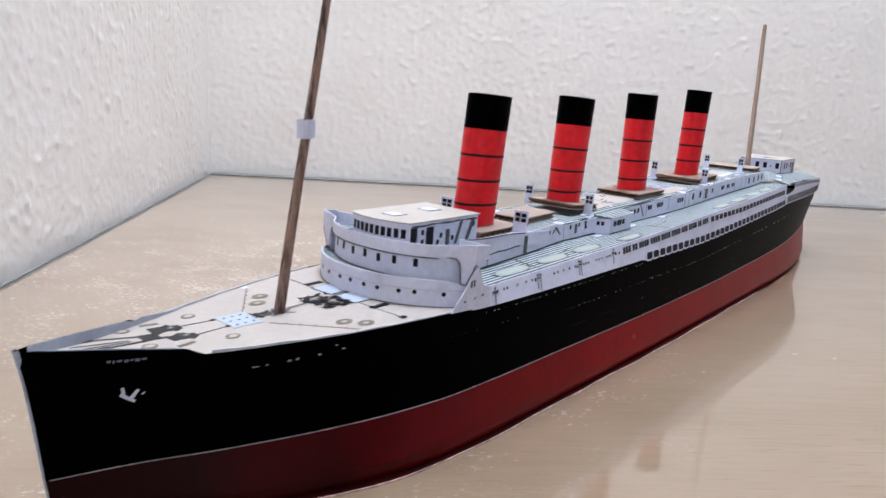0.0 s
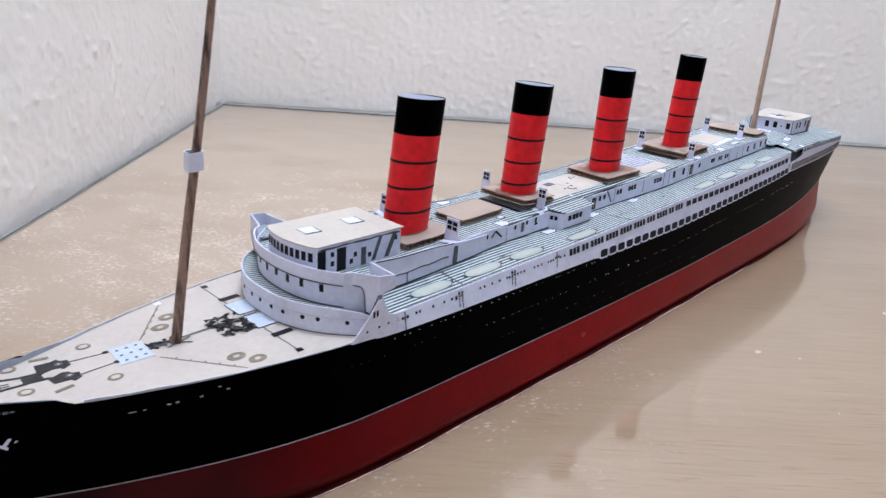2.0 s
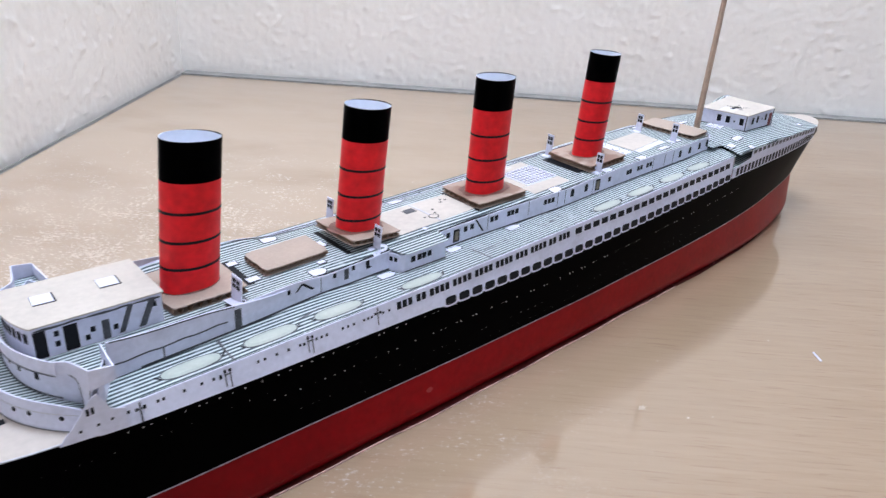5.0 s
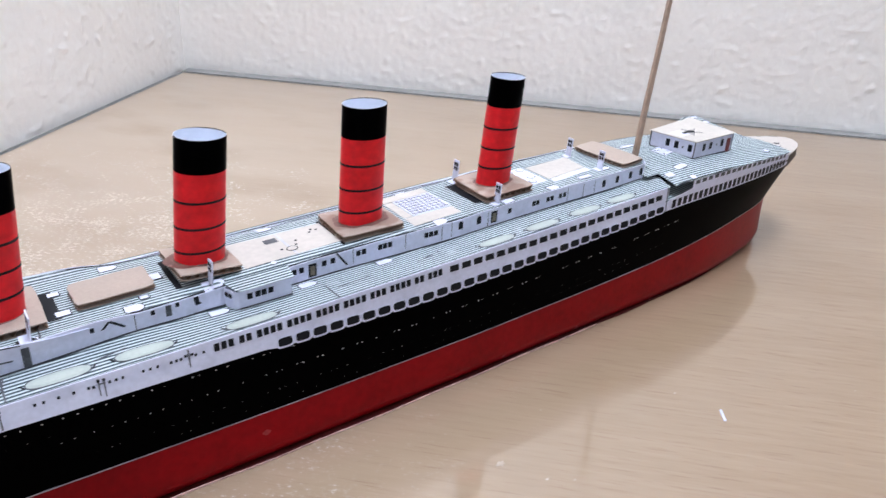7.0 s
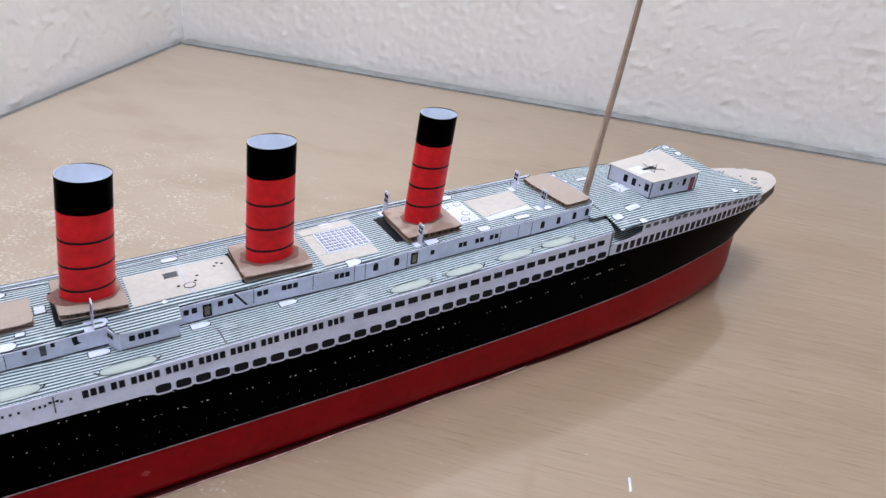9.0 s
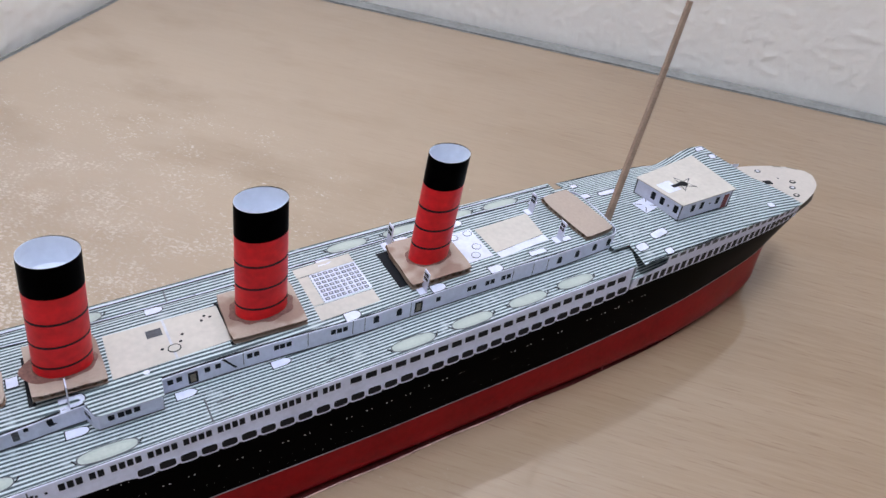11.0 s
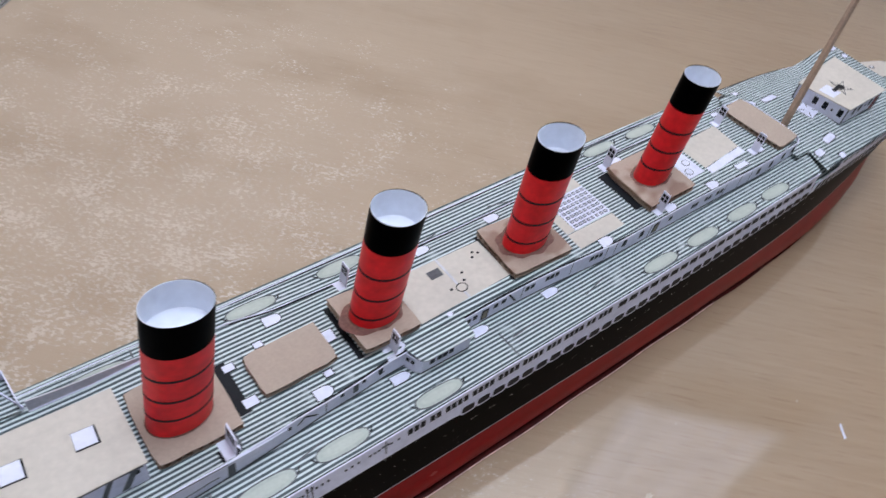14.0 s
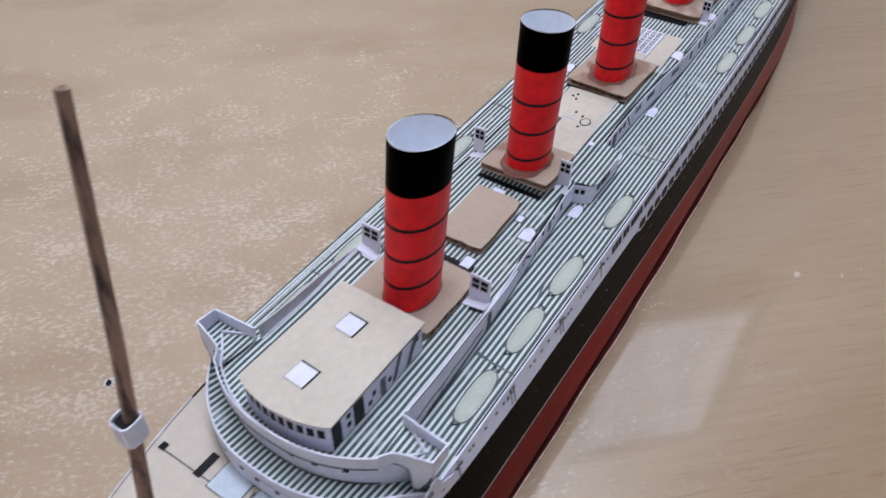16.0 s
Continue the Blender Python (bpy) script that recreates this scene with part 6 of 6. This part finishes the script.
for x, y in ((262.5, 19.4), (263.2, -17.4), (331.0, 19.6), (369.0, 19.6), (406.7, 19.8), (404.7, -17.4), (476.6, -18.6), (476.0, 18.5), (446, 18.2), (446, -18.2), (227.0, 21.0), (227, -21.0), (295.3, -15.2)):
    outlined("ventilator_mark", lambda g, x=x, y=y: dshape(x, y, 7.0, 4.4, 0, g), zup, upper_deck, WHITE, 0.4)
for x, y in ((333.0, -20.8), (371.5, -20.8), (293.5, -22.2), (333.0, 26.8), (371.5, 26.6)):
    outlined("ventilator_mark", lambda g, x=x, y=y: dshape(x, y, 8.0, 4.0, 0, g), zbo, boat_deck, WHITE, 0.4)
for x, y, w_, d_ in ((240.5, -7.6, 5.0, 3.6), (240.0, 8.5, 4, 3), (276.6, 2.2, 4.0, 5.0), (268.4, -11.6, 3.2, 2.4), (253.0, 12.0, 3.2, 2.4), (521.5, -13.5, 5, 3), (523, 18, 5, 2.4), (502, -16.5, 9, 3.0)):
    outlined("hatch_mark", lambda g, x=x, y=y, w_=w_, d_=d_: rect(x, y, w_ + 2 * g, d_ + 2 * g), zup, upper_deck, WHITE, 0.35, 0.2)
for x, y, l, r in ((250, -30.5, 12, 10), (350, -30.0, 16, 4), (390, -29.0, 14, 12), (216, -30.0, 8, 80), (340, 30.0, 16, 4), (250, 30, 12, -10), (385, 31, 12, -12), (412, 28, 10, 0)):
    mark("deck_line", rect(x, y, l, 0.55, r), zbo, INK_GREY, boat_deck, 0.2)
for x in (215.5, 338.0):
    for side in (-1, 1):
        mark("deck_line", [(x, side * 26.5), (x + 0.6, side * 26.5), (x + 0.6, side * 39.4), (x, side * 39.4)], zbo, INK_GREY, boat_deck, 0.2)
for x in (230.5,):
    mark("deck_line", [(x, -21), (x + 0.6, -21), (x + 0.6, 21), (x, 21)], zup, INK_GREY, upper_deck, 0.13)

# printed dark border lines along the deck edges
def border(parent, xs, edges, zfun, w, lift):
    for side, edge_y in zip((-1, 1), edges):
        b_ = bmesh.new()
        r = [[V(b_, x, side * (edge_y(x) - o), zfun(x, side * (edge_y(x) - o)) + l_) for o, l_ in ((0.12, lift), (0.12 + w, lift), (0.12 + w, lift - 0.1), (0.12, lift - 0.1))] for x in xs]
        for p, q in zip(r, r[1:]):
            for j in range(4):
                b_.faces.new((p[j], q[j], q[(j + 1) % 4], p[(j + 1) % 4]))
        part("border_line", b_, INK, parent, "thin dark printed border line")


border(upper_deck, steps(248, 546, 6), (hw_upper, lambda x: hw_upper(x, 1)), zup, 0.7, 0.12)
border(boat_deck, steps(184, 550, 6), (hw_boat, hw_boat), zbo, 0.5, 0.12)
border(aft, steps(558, 622, 6), (hw_aft, hw_aft), z_aft, 0.7, 0.12)

# lifeboats printed on the boat deck
for side in (-1, 1):
    for x in (203.1, 232.6, 261.2, 301.6, 425.4, 455.3, 486.0, 514.4):
        y = side * (34.0 + (hw_boat(x) - 40) * 1.0 + (x > 290) * 1.2)
        lb = outlined("lifeboat_mark", lambda g, x=x, y=y: oval(x, y, 10.2 + g, 2.9 + g, 0, 24, 2.6), zbo, boat_deck, GREEN_PAPER, 0.5, 0.18, INK_GREY)
        mark("lifeboat_line", oval(x, y, 8.0, 1.7, 0, 20, 2.6), zbo, mat("pale_green_inner", (0.46, 0.495, 0.44), 0.55, 0.05, 200, 900), lb, 0.30)
        for dx in (-11.4, 11.4):
            mark("davit_mark", rect(x + dx, y, 2.6, 0.6, 55 * math.copysign(1, dx)), zbo, INK, boat_deck, 0.24)


# ---- ventilator tabs (folded paper) ----
def tab(x, y, w, h, label="small folded white paper ventilator with printed windows", lean=4.0):
    zz = z_up(x)
    base = tagged(part("ventilator", bmesh.new(), WHITE, SHIP, label))
    bm = bmesh.new()
    dx = h * math.sin(radians(lean))
    sheet_wall(bm, [(x, y - w / 2), (x, y + w / 2)], lambda a, b: zz, lambda a, b: zz + h, 0.5)
    for v in bm.verts:
        v.co.x += (v.co.z / MM - zz) / h * dx * MM
    flat(bm, rect(x - 1.6, y, 3.4, w + 0.8), zup, 0.35, 0.25)
    bmesh.ops.recalc_face_normals(bm, faces=bm.faces)
    bm.to_mesh(base.data)
    bm.free()
    pm = plate_me("window", w * 0.34, h * 0.16, INK)
    for a in (-1, 1):
        for zf_ in (0.62, 0.82):
            m = Matrix.Translation(Vector((x - 0.34 + zf_ * dx, y + a * w * 0.21, zz + h * zf_)) * MM) @ Matrix((Vector((0, 1, 0)), Vector((0, 0, 1)), Vector((-1, 0, 0)))).transposed().to_4x4()
            piece("window", pm, m, base)
    return base


tab(227.5, -19.6, 7.2, 10.4, "large folded white paper ventilator with four windows")
tab(227.5, 22.0, 7.2, 10.4, "large folded white paper ventilator with four windows")
tab(293.2, -15.4, 4.6, 10.2)
tab(294.0, 21.0, 4.6, 10.2)
tab(439.6, -16.6, 4.2, 10.4)
tab(438.6, 17.6, 4.2, 12.0)
tab(517.6, -12.6, 4.0, 10.8)
tab(517.6, 12.4, 4.0, 10.8)


# ---- funnels ----
GLUE = mat("reddish_glue", (0.19, 0.085, 0.066), 0.42, 0.22, 250, 900, 0.1, spec=0.4)


def funnel(bx, by, bz, tx, ty, tz, rx, ry, label, flare=0.0, bands=(0.545, 0.355, 0.175), tilt=1.0, glue_lift=0.0, base_tilt=0.0, glue=1.0, spread=0.0):
    """A tapered, slightly uneven oval paper tube; the black cap, the thin bands and the white lining are parts."""
    n = 40
    rnd = random.Random(int(bx))
    ph = rnd.uniform(0, 6)
    rake = tilt * (tx - bx) / (tz - bz)

    def ring(bm, k, off):
        c = Vector((bx, by, bz)).lerp(Vector((tx, ty, tz)), k)
        out = []
        for i in range(n):
            a = 2 * math.pi * i / n
            w = 1.01 - 0.045 * k + 0.022 * math.sin(2 * a + ph) * (0.3 + k) + 0.012 * math.sin(3 * a + ph * 2) * k
            u, v = (rx * w + off) * math.cos(a), (ry * w * (1 + flare * k) + off) * math.sin(a)
            out.append(V(bm, c.x + u, c.y + v, c.z - rake * u * k + (0.35 * math.sin(a + ph) if k in (0.0, 1.0) else 0.0)))
        return out

    def tube(k0, k1, off_out, off_in, seg=4):
        bm = bmesh.new()
        outs = [ring(bm, k0 + (k1 - k0) * j / seg, off_out) for j in range(seg + 1)]
        ins = [ring(bm, k0 + (k1 - k0) * j / seg, off_in) for j in range(seg + 1)]
        for rs in (outs, ins):
            for a_, b_ in zip(rs, rs[1:]):
                for i in range(n):
                    k = (i + 1) % n
                    bm.faces.new((a_[i], a_[k], b_[k], b_[i]))
        for j in (0, seg):
            for i in range(n):
                k = (i + 1) % n
                bm.faces.new((outs[j][i], outs[j][k], ins[j][k], ins[j][i]))
        return bm
    body = part("funnel", tube(0.0, 0.74, 0.0, -0.08), FUNNEL_RED, SHIP, label, smooth=True)
    part("cap", tube(0.74, 1.0, 0.02, -0.08), BLACK, body, "black funnel top", smooth=True)
    part("lining", tube(0.02, 0.999, -0.09, -0.30), WHITE_IN, body, "white unprinted paper inside", smooth=True)
    # white disc added below the rim to bounce light up the lining
    bm = bmesh.new()
    rim_ = ring(bm, 0.79, -0.28)
    hub_ = V(bm, *(Vector((bx, by, bz)).lerp(Vector((tx, ty, tz)), 0.75)))
    for i in range(n):
        bm.faces.new((rim_[i], rim_[(i + 1) % n], hub_))
    part("bounce_disc", bm, WHITE_IN, body, "added white disc below the rim that brightens the tube's inside", smooth=True)
    bm = bmesh.new()
    gl = [[], [], []]
    for i in range(n):
        a = 2 * math.pi * i / n
        r_ = glue * (1.3 + 0.7 * math.sin(3 * a + ph) * math.sin(5 * a + 2 * ph)) + spread * max(0.0, -math.cos(a - 0.25)) ** 3
        for lay, (o_, z_) in enumerate(((-0.1, 0.5 + 0.25 * math.sin(4 * a + ph)), (0.25, 0.22), (max(0.35, r_), 0.14))):
            u, v = (rx * 1.01 + o_) * math.cos(a), (ry * 1.01 + o_) * math.sin(a)
            gl[lay].append(V(bm, bx + u, by + v, bz + z_ + glue_lift - base_tilt * u))
    for a_, b_ in zip(gl, gl[1:]):
        for i in range(n):
            k = (i + 1) % n
            bm.faces.new((a_[i], a_[k], b_[k], b_[i]))
    part("glue_rim", bm, GLUE, body, "dried reddish glue round the foot", smooth=True)
    for k in bands:
        part("band", tube(k - 0.009, k + 0.009, 0.10, -0.05, 1), INK, body, "thin black band", smooth=True)
    return body


funnel(218.8, -0.8, 71.2, 224.0, -1.2, 126.6, 10.7, 7.8, "bright red paper funnel with a black top, foremost of four", 0.16, glue_lift=0.3, base_tilt=-0.026, glue=0.25)
funnel(294.6, 0.2, 74.6, 299.6, 0.6, 127.6, 10.2, 7.6, "bright red paper funnel with a black top, second of four", 0.24, (0.52, 0.315, 0.122), glue_lift=0.95, base_tilt=0.07, glue=0.9, spread=3.4)
funnel(370.6, 0.0, 76.4, 372.6, 0.2, 131.6, 10.8, 7.5, "bright red paper funnel with a black top, third of four", 0.16, (0.523, 0.316, 0.122), glue_lift=0.5, base_tilt=-0.031, glue=1.7)
funnel(450.2, 0.0, 81.2, 454.0, -0.4, 136.2, 9.7, 7.0, "bright red paper funnel with a black top, raked, last of four", 0.16, glue_lift=0.4, base_tilt=-0.056, glue=0.9)


# ---- masts ----
def mast(base, tip, w0, w1, material, label):
    """A square wooden stick, slightly tapered, with faintly worn edges."""
    bm = bmesh.new()
    a, c = Vector(base), Vector(tip)
    d = (c - a).normalized()
    s = d.cross(Vector((0.3, 1, 0))).normalized()
    t = d.cross(s)
    prev = None
    for k in range(13):
        f = k / 12
        p, r = a.lerp(c, f), (w0 + (w1 - w0) * f) / 2
        p = p + s * 0.25 * math.sin(f * 7) + t * 0.2 * math.sin(f * 5 + 1)
        q = [bm.verts.new((p + s * u * r + t * v * r) * MM) for u, v in ((-1, -0.7), (-0.7, -1), (0.7, -1), (1, -0.7), (1, 0.7), (0.7, 1), (-0.7, 1), (-1, 0.7))]
        if prev:
            for i in range(8):
                bm.faces.new((prev[i], prev[(i + 1) % 8], q[(i + 1) % 8], q[i]))
        else:
            bm.faces.new(q)
        prev = q
    bm.faces.new(prev)
    return part("mast", bm, material, SHIP, label)


mast((115.5, -0.9, 51.0), (137.6, -0.4, 181.0), 3.1, 2.0, MAST_WOOD, "brown square wooden stick foremast, raked aft")
mast((555.6, -5.6, 77.6), (575.2, 3.6, 190.0), 3.2, 2.4, MAST_WOOD_PALE, "thin pale wooden stick mainmast, leaning aft")
bm = bmesh.new()
nest_ring = oval(125.6, -0.7, 2.5, 2.4, 0, 12, 3.5)
nest_ring.append(nest_ring[0])
sheet_wall(bm, nest_ring, lambda x, y: 109.4 + 0.08 * (x - 120), lambda x, y: 115.6 + 0.05 * (x - 120), 0.45)
nest = part("crows_nest", bm, WHITE, SHIP, "white paper crow's nest ring on the foremast")
part("nest_floor", flat(bmesh.new(), oval(125.6, -0.7, 2.2, 2.1, 0, 12, 3.5), lambda x, y: 115.0, 0.0, 0.3), INK, nest, "black inside of the crow's nest")
